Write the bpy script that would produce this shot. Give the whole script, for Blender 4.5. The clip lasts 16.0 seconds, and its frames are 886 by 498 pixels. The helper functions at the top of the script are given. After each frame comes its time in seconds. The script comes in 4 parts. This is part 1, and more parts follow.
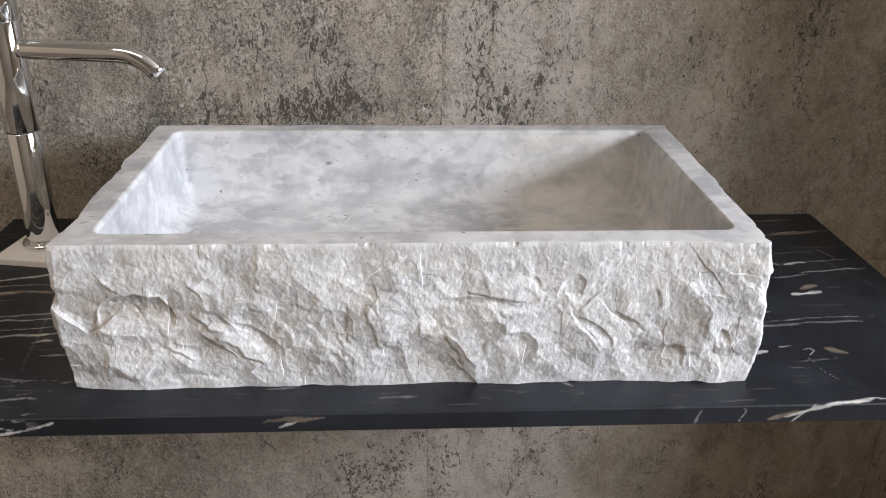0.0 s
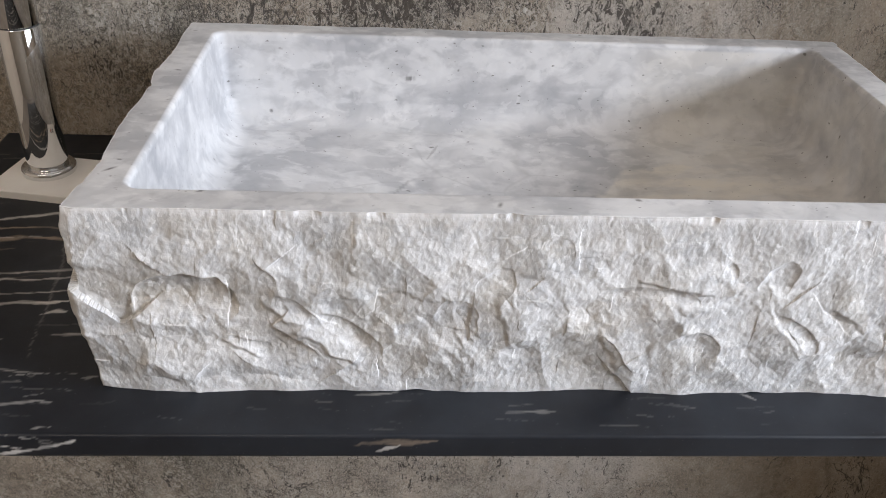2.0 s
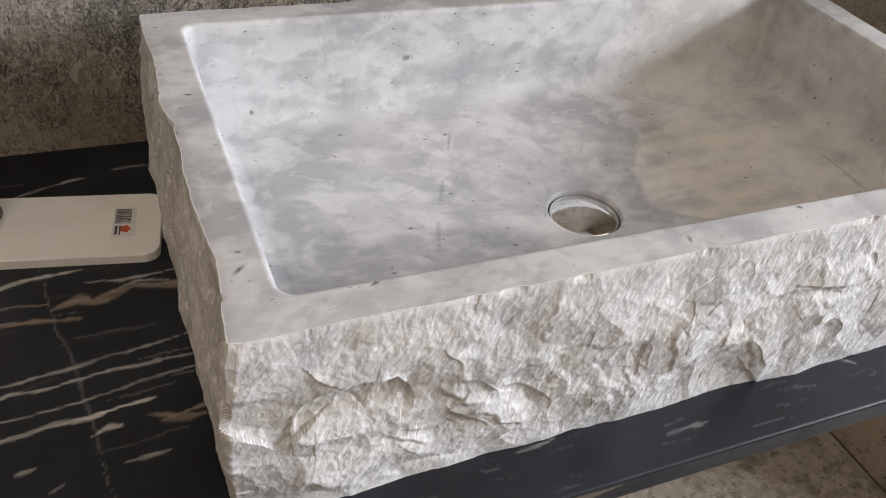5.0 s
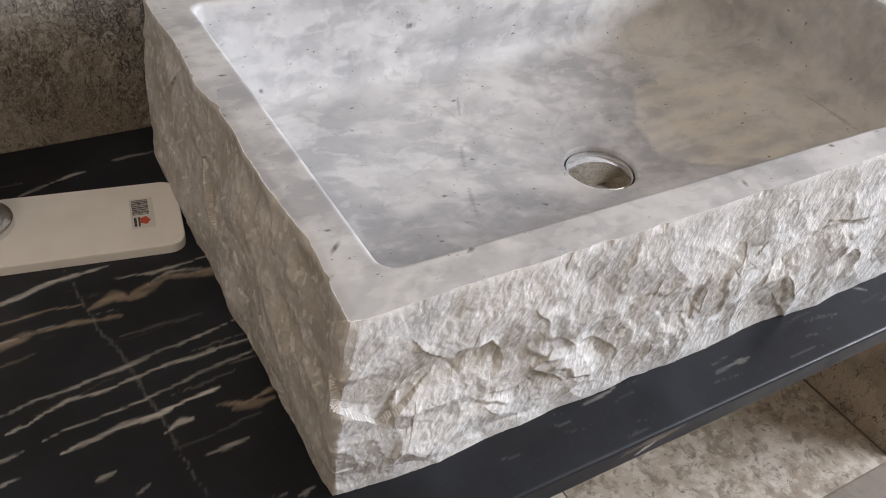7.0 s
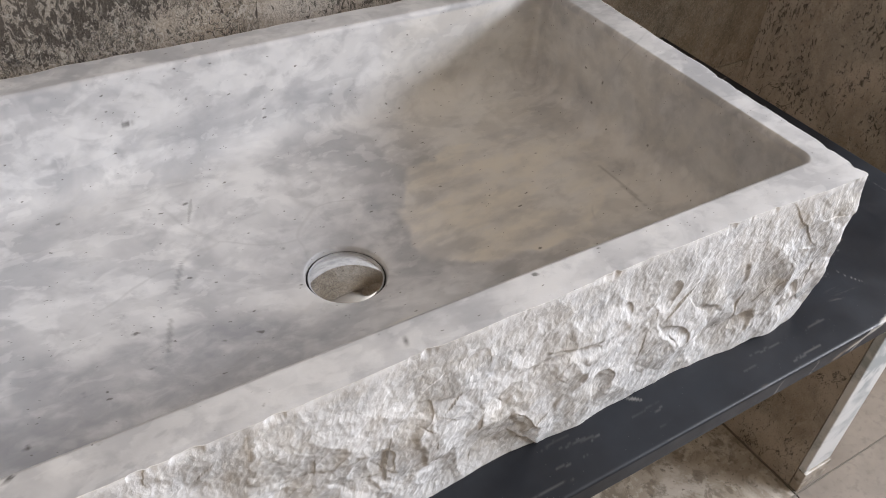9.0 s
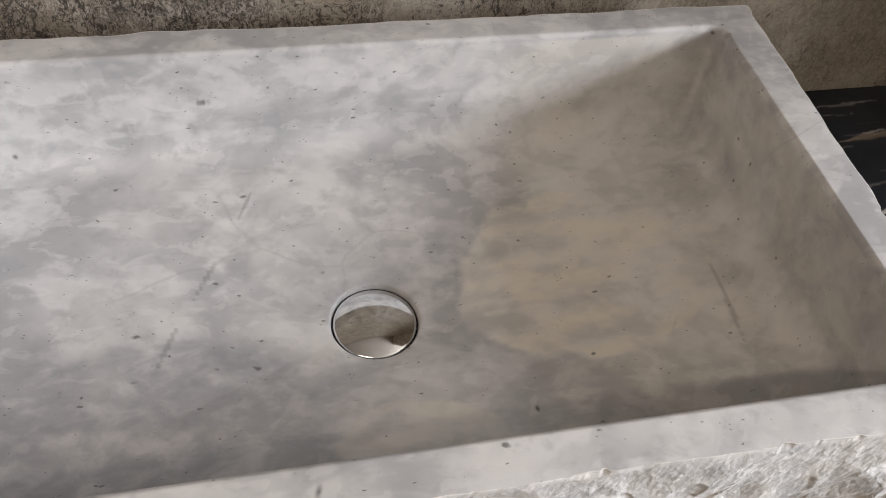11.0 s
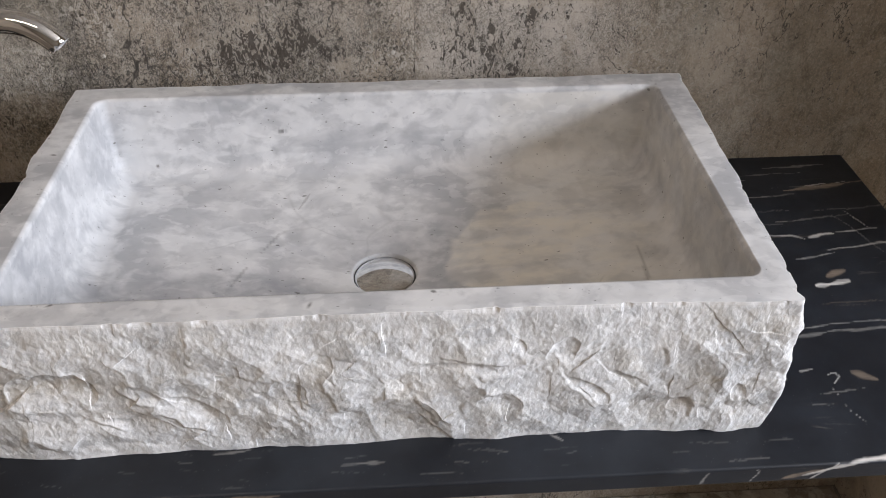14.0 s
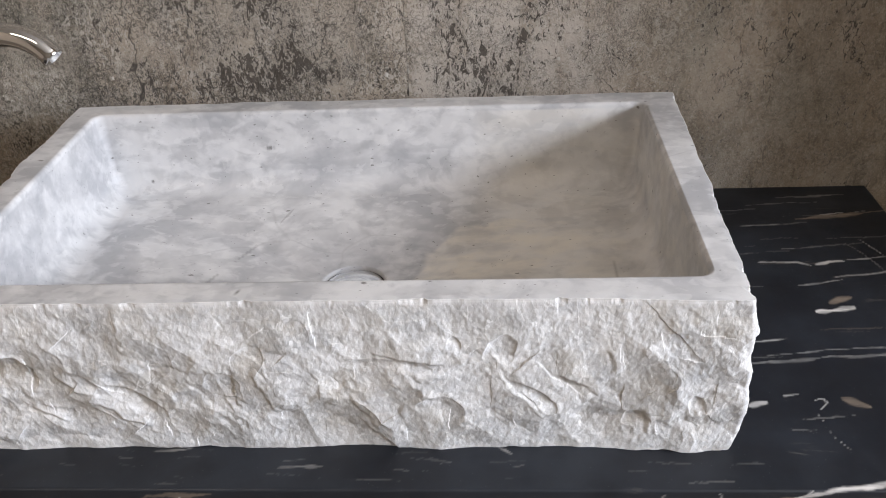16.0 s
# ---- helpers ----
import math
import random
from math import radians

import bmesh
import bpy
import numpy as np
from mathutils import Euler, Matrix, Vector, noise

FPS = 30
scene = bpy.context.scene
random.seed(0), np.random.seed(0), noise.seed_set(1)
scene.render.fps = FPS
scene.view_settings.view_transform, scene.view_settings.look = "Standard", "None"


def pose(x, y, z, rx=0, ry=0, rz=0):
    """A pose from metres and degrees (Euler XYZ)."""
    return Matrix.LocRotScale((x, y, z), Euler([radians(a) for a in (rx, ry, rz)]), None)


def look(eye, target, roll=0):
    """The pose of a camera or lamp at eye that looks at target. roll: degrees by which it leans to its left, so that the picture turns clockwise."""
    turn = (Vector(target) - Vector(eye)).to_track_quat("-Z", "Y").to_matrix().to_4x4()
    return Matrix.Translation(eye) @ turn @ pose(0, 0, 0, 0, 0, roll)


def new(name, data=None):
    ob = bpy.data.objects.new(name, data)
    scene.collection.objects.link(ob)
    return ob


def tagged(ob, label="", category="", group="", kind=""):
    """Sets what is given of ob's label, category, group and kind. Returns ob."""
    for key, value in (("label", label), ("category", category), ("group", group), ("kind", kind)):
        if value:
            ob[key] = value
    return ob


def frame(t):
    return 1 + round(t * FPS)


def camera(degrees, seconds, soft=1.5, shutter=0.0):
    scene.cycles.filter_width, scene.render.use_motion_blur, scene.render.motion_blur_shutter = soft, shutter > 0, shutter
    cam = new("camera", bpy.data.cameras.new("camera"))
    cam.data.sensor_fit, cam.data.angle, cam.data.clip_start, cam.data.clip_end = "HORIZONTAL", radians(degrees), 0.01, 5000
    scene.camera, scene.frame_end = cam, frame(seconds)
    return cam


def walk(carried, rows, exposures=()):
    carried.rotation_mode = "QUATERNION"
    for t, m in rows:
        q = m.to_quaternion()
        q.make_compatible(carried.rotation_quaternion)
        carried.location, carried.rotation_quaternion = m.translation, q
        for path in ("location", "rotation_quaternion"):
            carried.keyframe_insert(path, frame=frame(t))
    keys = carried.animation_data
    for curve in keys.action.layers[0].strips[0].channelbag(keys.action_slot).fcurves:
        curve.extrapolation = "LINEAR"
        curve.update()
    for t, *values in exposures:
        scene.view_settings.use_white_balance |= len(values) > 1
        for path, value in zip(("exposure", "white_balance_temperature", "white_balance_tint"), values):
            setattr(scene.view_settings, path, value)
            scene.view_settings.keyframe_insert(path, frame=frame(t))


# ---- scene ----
cam = camera(55.5, 16.0, soft=1.0)
PATH = [
    (0, (-0.0159, -0.7128, 1.301), (0.0892, 1.1054, 0.474), 0.9),
    (0.5, (-0.0705, -0.6897, 1.297), (0.0894, 1.1164, 0.453), 1.5),
    (1, (-0.1089, -0.6649, 1.286), (0.0549, 1.0921, 0.346), 1.8),
    (1.5, (-0.1201, -0.5786, 1.274), (0.0442, 1.1543, 0.29), 3.2),
    (2, (-0.123, -0.4775, 1.255), (-0.0045, 1.2154, 0.197), 3),
    (2.5, (-0.1621, -0.4317, 1.245), (-0.1251, 1.1909, 0.076), 2.3),
    (3, (-0.2439, -0.374, 1.249), (-0.0473, 1.2263, 0.065), 2.5),
    (3.5, (-0.3081, -0.3356, 1.279), (0.2238, 1.1806, 0.088), 5),
    (4, (-0.3418, -0.3229, 1.284), (0.2839, 1.1363, 0.068), 6.5),
    (4.2, (-0.3447, -0.3179, 1.287), (0.2798, 1.1354, 0.063), 7.2),
    (6.3, (-0.4566, -0.2625, 1.282), (0.4193, 1.0124, 0.013), 7.6),
    (6.5, (-0.4625, -0.2594, 1.28), (0.4241, 1.0053, 0.009), 7.9),
    (7, (-0.4714, -0.2552, 1.277), (0.4072, 1.0077, -0.002), 7.9),
    (7.5, (-0.4674, -0.2523, 1.29), (0.4161, 1.0035, 0.008), 8.1),
    (8, (-0.4293, -0.2491, 1.305), (0.4591, 1.0046, 0.025), 7.2),
    (8.5, (-0.3284, -0.2532, 1.315), (0.562, 0.9964, 0.033), 4.8),
    (8.7, (-0.2814, -0.2562, 1.319), (0.6119, 0.9904, 0.035), 4.9),
    (10.8, (-0.0762, -0.1514, 1.365), (0.3924, 1.067, -0.15), 8.5),
    (11, (-0.0543, -0.1579, 1.377), (0.3067, 1.0818, -0.15), 6.9),
    (11.5, (0.0057, -0.2052, 1.401), (0.1142, 1.1079, -0.104), 3.3),
    (12, (0.0165, -0.2614, 1.422), (0.0314, 1.1156, -0.028), 1.5),
    (12.5, (-0.004, -0.334, 1.435), (0.0054, 1.1191, 0.06), -0),
    (13, (-0.0204, -0.4017, 1.422), (0.0545, 1.1211, 0.128), -0.4),
    (13.5, (-0.0104, -0.4499, 1.417), (0.1211, 1.1027, 0.163), 0.5),
    (14, (0.023, -0.4786, 1.419), (0.12, 1.0967, 0.191), -0),
    (14.5, (0.0747, -0.4917, 1.419), (0.0888, 1.0884, 0.192), -0.9),
    (15, (0.1385, -0.501, 1.408), (0.0916, 1.0773, 0.181), -1.9),
    (15.5, (0.1514, -0.5073, 1.378), (0.0729, 1.0927, 0.18), -2.6),
    (16, (0.1485, -0.5052, 1.351), (0.0267, 1.1787, 0.279), -3.1),
]
walk(cam, [(t, look(eye, target, roll)) for t, eye, target, roll in PATH],
     exposures=[(0, 0.12, 6600, 13), (2, 0.06, 6550, 13), (3.5, 0.03, 6800, 13.5), (8.5, 0.06, 6750, 14), (11, -0.14, 7050, 14), (12.2, -0.22, 6650, 13), (12.6, -0.26, 6550, 13), (14, -0.08, 6650, 14), (16, 0.0, 6650, 14)])

# ---- world, window light, exposure ----
FLOOR_Z, CEIL_Z, TOP_Z = 0.077, 2.85, 0.82
WALL_Y, ROOM_W, ROOM_E, ROOM_S = 0.465, -2.4, 2.4, -3.4
WIN = (-1.75, -0.15, 1.45, 2.1)            # window in the east wall: y0, y1, z0, z1

sky_world = bpy.data.worlds.new("sky")
sky_world.use_nodes = True
scene.world = sky_world
wn = sky_world.node_tree
sky = wn.nodes.new("ShaderNodeTexSky")
sky.sky_type, sky.sun_disc = "NISHITA", False
sky.sun_elevation, sky.sun_rotation = radians(40), radians(200)
wn.links.new(sky.outputs[0], wn.nodes["Background"].inputs[0])
wn.nodes["Background"].inputs[1].default_value = 0.12


def area_lamp(name, m, sx, sy, watts, colour):
    d = bpy.data.lights.new(name, "AREA")
    d.shape, d.size, d.size_y, d.energy, d.color = "RECTANGLE", sx, sy, watts, colour
    ob = new(name, d)
    ob.matrix_world = m
    return ob


window_lamp = area_lamp("window_daylight", look((ROOM_E - 0.03, (WIN[0] + WIN[1]) / 2, (WIN[2] + WIN[3]) / 2), (0, (WIN[0] + WIN[1]) / 2, (WIN[2] + WIN[3]) / 2)),
                        1.55, 0.60, 152, (0.82, 0.89, 0.985))
strip_lamp = area_lamp("ceiling_strip_light_glow", look((-1.1, -1.2, CEIL_Z - 0.09), (-1.1, -1.2, 0), 0), 1.5, 0.12, 12, (1.0, 0.85, 0.68))


# ---- mesh and material helpers ----
def mesh_of(name, verts, faces, smooth=False):
    me = bpy.data.meshes.new(name)
    me.from_pydata([tuple(v) for v in verts], [], faces)
    if smooth:
        me.polygons.foreach_set("use_smooth", [True] * len(me.polygons))
    me.update()
    return me


def float_layer(me, name, values):
    a = me.attributes.new(name, "FLOAT", "POINT")
    a.data.foreach_set("value", np.asarray(values, dtype=np.float32).ravel())


def part(name, data, material, parent=None, label="", m=None):
    """One mesh object from a bmesh or a mesh, under a thing or a part."""
    if isinstance(data, bmesh.types.BMesh):
        me = bpy.data.meshes.new(name)
        data.to_mesh(me)
        data.free()
    else:
        me = data
    if not me.materials:
        me.materials.append(material)
    ob = new(name, me)
    if parent is not None:
        ob.parent = parent
    if m is not None:
        ob.matrix_basis = m
    return tagged(ob, label)


def box(x0, x1, y0, y1, z0, z1, bevel=0.0, segments=2):
    bm = bmesh.new()
    bmesh.ops.create_cube(bm, size=1, matrix=Matrix.Translation(((x0 + x1) / 2, (y0 + y1) / 2, (z0 + z1) / 2)) @ Matrix.Diagonal((x1 - x0, y1 - y0, z1 - z0, 1)))
    if bevel:
        bmesh.ops.bevel(bm, geom=bm.edges[:], offset=bevel, segments=segments, profile=0.5, affect="EDGES")
    return bm


def lathe(profile, n=72, smooth=True):
    """Turns (radius, z) pairs round the z axis; a radius of 0 closes the end."""
    verts, faces, rows = [], [], []
    for r, z in profile:
        if r == 0:
            rows.append([len(verts)])
            verts.append((0, 0, z))
        else:
            rows.append(list(range(len(verts), len(verts) + n)))
            verts += [(r * math.cos(2 * math.pi * k / n), r * math.sin(2 * math.pi * k / n), z) for k in range(n)]
    for a, b in zip(rows, rows[1:]):
        for k in range(n):
            i, j = k, (k + 1) % n
            if len(a) == 1:
                faces.append((a[0], b[j], b[i]))
            elif len(b) == 1:
                faces.append((a[i], a[j], b[0]))
            else:
                faces.append((a[i], a[j], b[j], b[i]))
    me = mesh_of("turned", verts, faces, smooth)
    return me


def sweep(points, radius, n=40, inner=None):
    """A round tube along points; with inner, the far end is open and hollow to that radius."""
    pts = [Vector(p) for p in points]
    verts, faces, rows = [], [], []
    side = Vector((0, 0, 1)).cross(pts[1] - pts[0]).normalized()

    def ring(i, r, at=None):
        a, b = pts[max(i - 1, 0)], pts[min(i + 1, len(pts) - 1)]
        way = (b - a).normalized()
        up = way.cross(side).normalized()
        c = at or pts[i]
        rows.append(list(range(len(verts), len(verts) + n)))
        verts.extend(c + r * (math.cos(2 * math.pi * k / n) * side + math.sin(2 * math.pi * k / n) * up) for k in range(n))

    for i in range(len(pts)):
        ring(i, radius)
    last = len(pts) - 1
    back = (pts[last - 1] - pts[last]).normalized()
    ring(last, radius - 0.0006, pts[last] - back * 0.0006)
    ring(last, inner, pts[last] - back * 0.0006)
    ring(last, inner, pts[last] + back * 0.006)
    ring(last, 0.0002, pts[last] + back * 0.006)
    for a, b in zip(rows, rows[1:]):
        for k in range(n):
            faces.append((a[k], a[(k + 1) % n], b[(k + 1) % n], b[k]))
    return mesh_of("tube", verts, faces, True)


def hashed(ix, iy, seed):
    h = (ix.astype(np.int64) * 374761393 + iy.astype(np.int64) * 668265263 + seed * 1442695041) & 0xFFFFFFFF
    h = ((h ^ (h >> 13)) * 1274126177) & 0xFFFFFFFF
    return ((h ^ (h >> 16)) & 0xFFFFFF) / float(0xFFFFFF)


def value_noise(x, y, seed):
    ix, iy = np.floor(x), np.floor(y)
    fx, fy = x - ix, y - iy
    fx, fy = fx * fx * fx * (fx * (fx * 6 - 15) + 10), fy * fy * fy * (fy * (fy * 6 - 15) + 10)
    a, b = hashed(ix, iy, seed), hashed(ix + 1, iy, seed)
    c, d = hashed(ix, iy + 1, seed), hashed(ix + 1, iy + 1, seed)
    return (a + (b - a) * fx) * (1 - fy) + (c + (d - c) * fx) * fy


def fbm(x, y, seed, octaves=4, gain=0.5):
    total, amp, norm = 0.0, 1.0, 0.0
    for k in range(octaves):
        c, s = math.cos(0.7 * k), math.sin(0.7 * k)
        total = total + amp * value_noise((x * c - y * s) * 2 ** k + 17.3 * k, (x * s + y * c) * 2 ** k - 9.1 * k, seed + k)
        norm += amp
        amp *= gain
    return total / norm * 2 - 1


def chips(u, v, seed):
    """Angular breaks: near-flat faces, each tilted its own way, that meet in sharp ridges; in units of one cell."""
    iu, iv = np.floor(u), np.floor(v)
    low = np.full(np.shape(u), 9.0)
    for du in (-1, 0, 1):
        for dv in (-1, 0, 1):
            cu, cv = iu + du, iv + dv
            a, b = u - cu - hashed(cu, cv, seed), v - cv - hashed(cu, cv, seed + 7)
            tilt = (hashed(cu, cv, seed + 2) - 0.5) * 1.3 * a + (hashed(cu, cv, seed + 5) - 0.5) * 1.3 * b
            low = np.minimum(low, 0.6 * hashed(cu, cv, seed + 3) + 0.45 * (a * a + b * b) + tilt)
    return np.clip(low, -0.8, 1.2) - 0.15


def smooth01(x, a, b):
    t = np.clip((x - a) / (b - a), 0, 1)
    return t * t * (3 - 2 * t)


def blob(x, y, cx, cy, rx, ry):
    return np.exp(-((x - cx) / rx) ** 2 - ((y - cy) / ry) ** 2)


class Nodes:
    """Short ways to lay out one node material."""

    def __init__(self, name):
        self.m = bpy.data.materials.new(name)
        self.m.use_nodes = True
        self.t = self.m.node_tree
        self.bsdf = self.t.nodes["Principled BSDF"]
        self.place = self.add("ShaderNodeTexCoord").outputs["Object"]

    def add(self, kind):
        return self.t.nodes.new(kind)

    def put(self, socket, v):
        if isinstance(v, bpy.types.NodeSocket):
            self.t.links.new(v, socket)
        elif isinstance(v, (tuple, list)) and len(v) == 3 and socket.type == "RGBA":
            socket.default_value = (*v, 1)
        else:
            socket.default_value = v

    def scaled(self, sx, sy, sz, turn=(0, 0, 0), shift=(0, 0, 0)):
        n = self.add("ShaderNodeMapping")
        self.put(n.inputs[0], self.place)
        n.inputs["Scale"].default_value = (sx, sy, sz)
        n.inputs["Rotation"].default_value = turn
        n.inputs["Location"].default_value = shift
        return n.outputs[0]

    def noise(self, scale, detail=5, rough=0.55, at=None, warp=0.0):
        n = self.add("ShaderNodeTexNoise")
        self.put(n.inputs["Vector"], at or self.place)
        n.inputs["Scale"].default_value, n.inputs["Detail"].default_value = scale, detail
        n.inputs["Roughness"].default_value, n.inputs["Distortion"].default_value = rough, warp
        return n.outputs[0]

    def cells(self, scale, feature="F1", at=None, out=0):
        n = self.add("ShaderNodeTexVoronoi")
        n.feature = feature
        self.put(n.inputs["Vector"], at or self.place)
        n.inputs["Scale"].default_value = scale
        return n.outputs[out]

    def layer(self, name):
        n = self.add("ShaderNodeAttribute")
        n.attribute_name = name
        return n.outputs["Fac"]

    def random(self):
        return self.add("ShaderNodeObjectInfo").outputs["Random"]

    def span(self, v, a, b, lo=0.0, hi=1.0):
        n = self.add("ShaderNodeMapRange")
        n.interpolation_type = "SMOOTHSTEP"
        self.put(n.inputs[0], v)
        for k, w in zip((1, 2, 3, 4), (a, b, lo, hi)):
            n.inputs[k].default_value = w
        return n.outputs[0]

    def calc(self, op, a, b=0.0):
        n = self.add("ShaderNodeMath")
        n.operation = op
        self.put(n.inputs[0], a)
        self.put(n.inputs[1], b)
        return n.outputs[0]

    def mix(self, f, a, b, mode="MIX"):
        n = self.add("ShaderNodeMix")
        n.data_type, n.blend_type = "RGBA", mode
        self.put(n.inputs[0], f)
        self.put(n.inputs[6], a)
        self.put(n.inputs[7], b)
        return n.outputs[2]

    def bump(self, height, strength, distance, under=None):
        n = self.add("ShaderNodeBump")
        n.inputs["Strength"].default_value, n.inputs["Distance"].default_value = strength, distance
        self.put(n.inputs["Height"], height)
        if under is not None:
            self.put(n.inputs["Normal"], under)
        return n.outputs[0]

    def done(self, colour, rough=0.5, normal=None, metal=0.0, specular=None):
        self.put(self.bsdf.inputs["Base Color"], colour)
        self.put(self.bsdf.inputs["Roughness"], rough)
        self.put(self.bsdf.inputs["Metallic"], metal)
        if normal is not None:
            self.put(self.bsdf.inputs["Normal"], normal)
        if specular is not None:
            self.put(self.bsdf.inputs["Specular IOR Level"], specular)
        return self.m


# ---- materials ----
def honed_marble():
    n = Nodes("honed_marble")
    flat = n.scaled(0.85, 1.15, 1.15, (0, 0, radians(-12)))
    c = n.mix(n.span(n.noise(9, 5, 0.52, flat, 0.6), 0.37, 0.62), (0.405, 0.410, 0.423), (0.60, 0.602, 0.606))
    # soft pale puffs and grey clouds between them
    c = n.mix(n.span(n.noise(24, 4, 0.50, flat, 0.4), 0.49, 0.62, 0, 0.62), c, (0.69, 0.692, 0.695))
    c = n.mix(n.span(n.noise(17, 5, 0.55, n.scaled(0.8, 1.3, 1.3, (0, 0, 0.3), (3, 1, 2)), 0.5), 0.52, 0.64, 0, 0.50), c, (0.35, 0.355, 0.372))
    c = n.mix(n.span(n.noise(60, 5, 0.62, flat, 0.3), 0.51, 0.70, 0, 0.38), c, (0.33, 0.335, 0.35))
    c = n.mix(n.span(n.noise(44, 4, 0.50, n.scaled(1.0, 1.5, 1.5, (0, 0, 0.3), (6, 1, 2)), 0.5), 0.55, 0.62, 0, 0.30), c, (0.72, 0.72, 0.715))
    # placed greys, among them the west wall's darker colour against strong window light
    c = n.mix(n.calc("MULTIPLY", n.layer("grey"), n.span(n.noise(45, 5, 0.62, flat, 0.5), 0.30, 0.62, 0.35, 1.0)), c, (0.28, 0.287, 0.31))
    # cream stone patches, together with the warm shade coloured in to the east
    c = n.mix(n.calc("MULTIPLY", n.layer("cream"), n.span(n.noise(22, 6, 0.60, n.scaled(0.6, 1.4, 1.4)), 0.36, 0.64, 1.0, 0.30)), c, (0.735, 0.700, 0.630))
    # crystal clouding: pale grains the size of a fingertip with greyer seams
    grains = n.cells(62, "SMOOTH_F1", n.mix(0.02, n.scaled(1.0, 1.25, 1.25), n.add_noise_vector(45)))
    c = n.mix(n.calc("MULTIPLY", n.span(grains, 0.18, 0.42, 0.25, 0.0), n.span(n.noise(15, 4), 0.44, 0.60)), c, (0.70, 0.70, 0.69))
    c = n.mix(n.calc("MULTIPLY", n.span(grains, 0.40, 0.62, 0.0, 0.22), n.span(n.noise(13, 4, 0.55, n.scaled(1, 1, 1, (0, 0, 0), (5, 2, 8))), 0.44, 0.60)), c, (0.34, 0.345, 0.355))
    # fine grey hair lines
    hair = n.span(n.cells(7, "DISTANCE_TO_EDGE", n.mix(0.06, flat, n.add_noise_vector(9))), 0.0, 0.012, 0.28, 0.0)
    c = n.mix(n.calc("MULTIPLY", hair, n.span(n.noise(6), 0.52, 0.62)), c, (0.33, 0.33, 0.335))
    # dark mineral specks, a few of them drawn out
    stretched = n.scaled(0.55, 1.0, 1.0)
    for scale, keep in ((70, 0.88), (125, 0.82), (230, 0.80)):
        near = n.span(n.cells(scale, "F1", n.mix(0.004, stretched, n.add_noise_vector(160))), 0.05, 0.15, 0.80, 0.0)
        pick = n.add("ShaderNodeSeparateColor")
        n.put(pick.inputs[0], n.cells(scale, "F1", stretched, 1))
        c = n.mix(n.calc("MULTIPLY", near, n.calc("GREATER_THAN", pick.outputs[0], keep)), c, (0.10, 0.095, 0.085))
    c = n.mix(n.layer("speck"), c, (0.05, 0.045, 0.04))
    grain = n.bump(n.noise(700, 3, 0.6), 0.10, 0.0005)
    grain = n.bump(n.noise(60, 4, 0.6), 0.08, 0.002, grain)
    return n.done(c, n.span(n.noise(40, 4), 0.3, 0.7, 0.36, 0.50), grain, specular=0.42)


def add_noise_vector(self, scale):
    t = self.add("ShaderNodeTexNoise")
    self.put(t.inputs["Vector"], self.place)
    t.inputs["Scale"].default_value = scale
    return t.outputs[1]


Nodes.add_noise_vector = add_noise_vector


def split_marble():
    n = Nodes("split_marble")
    c = n.mix(n.span(n.noise(11, 6, 0.62, None, 0.5), 0.36, 0.66), (0.58, 0.58, 0.58), (0.77, 0.768, 0.765))
    c = n.mix(n.span(n.noise(38, 6, 0.68, None, 0.4), 0.48, 0.66, 0, 0.55), c, (0.46, 0.445, 0.42))
    c = n.mix(n.span(n.noise(17, 6, 0.68, n.scaled(1, 1, 1, (0, 0, 0), (2, 5, 1)), 0.4), 0.50, 0.62, 0, 0.45), c, (0.54, 0.505, 0.45))
    c = n.mix(n.span(n.noise(20, 6, 0.68, n.scaled(1, 1, 1, (0, 0, 0), (7, 3, 4)), 0.4), 0.51, 0.62, 0, 0.60), c, (0.42, 0.428, 0.44))
    # brown in set-back parts; warm bounce on the west end is tinted in too
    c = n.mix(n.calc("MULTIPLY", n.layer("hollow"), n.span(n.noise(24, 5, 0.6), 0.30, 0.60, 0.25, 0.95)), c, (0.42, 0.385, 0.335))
    # sugar-like crystal: small dull flakes among bright ones
    flake = n.add("ShaderNodeSeparateColor")
    n.put(flake.inputs[0], n.cells(300, "F1", n.mix(0.006, n.scaled(1.0, 1.0, 0.6, (0.3, 0.5, 0.2)), n.add_noise_vector(90)), 1))
    c = n.mix(n.span(flake.outputs[0], 0.55, 1.0, 0, 0.42), c, (0.40, 0.395, 0.385))
    c = n.mix(n.span(flake.outputs[1], 0.62, 1.0, 0, 0.55), c, (0.85, 0.85, 0.845))
    c = n.mix(n.span(n.noise(150, 5, 0.75, None, 0.4), 0.52, 0.68, 0, 0.30), c, (0.38, 0.37, 0.35))
    c = n.mix(n.layer("bruise"), c, (0.90, 0.90, 0.895))
    bent = n.mix(0.012, n.place, n.add_noise_vector(60))
    g = n.bump(n.noise(800, 3, 0.65), 0.20, 0.0006)
    g = n.bump(n.noise(260, 4, 0.68, bent), 0.26, 0.0016, g)
    g = n.bump(n.cells(210, "F1", n.mix(0.012, n.scaled(1.0, 1.0, 0.6, (0.3, 0.5, 0.2)), n.add_noise_vector(60))), 0.15, 0.0022, g)
    return n.done(c, 0.80, g, specular=0.30)


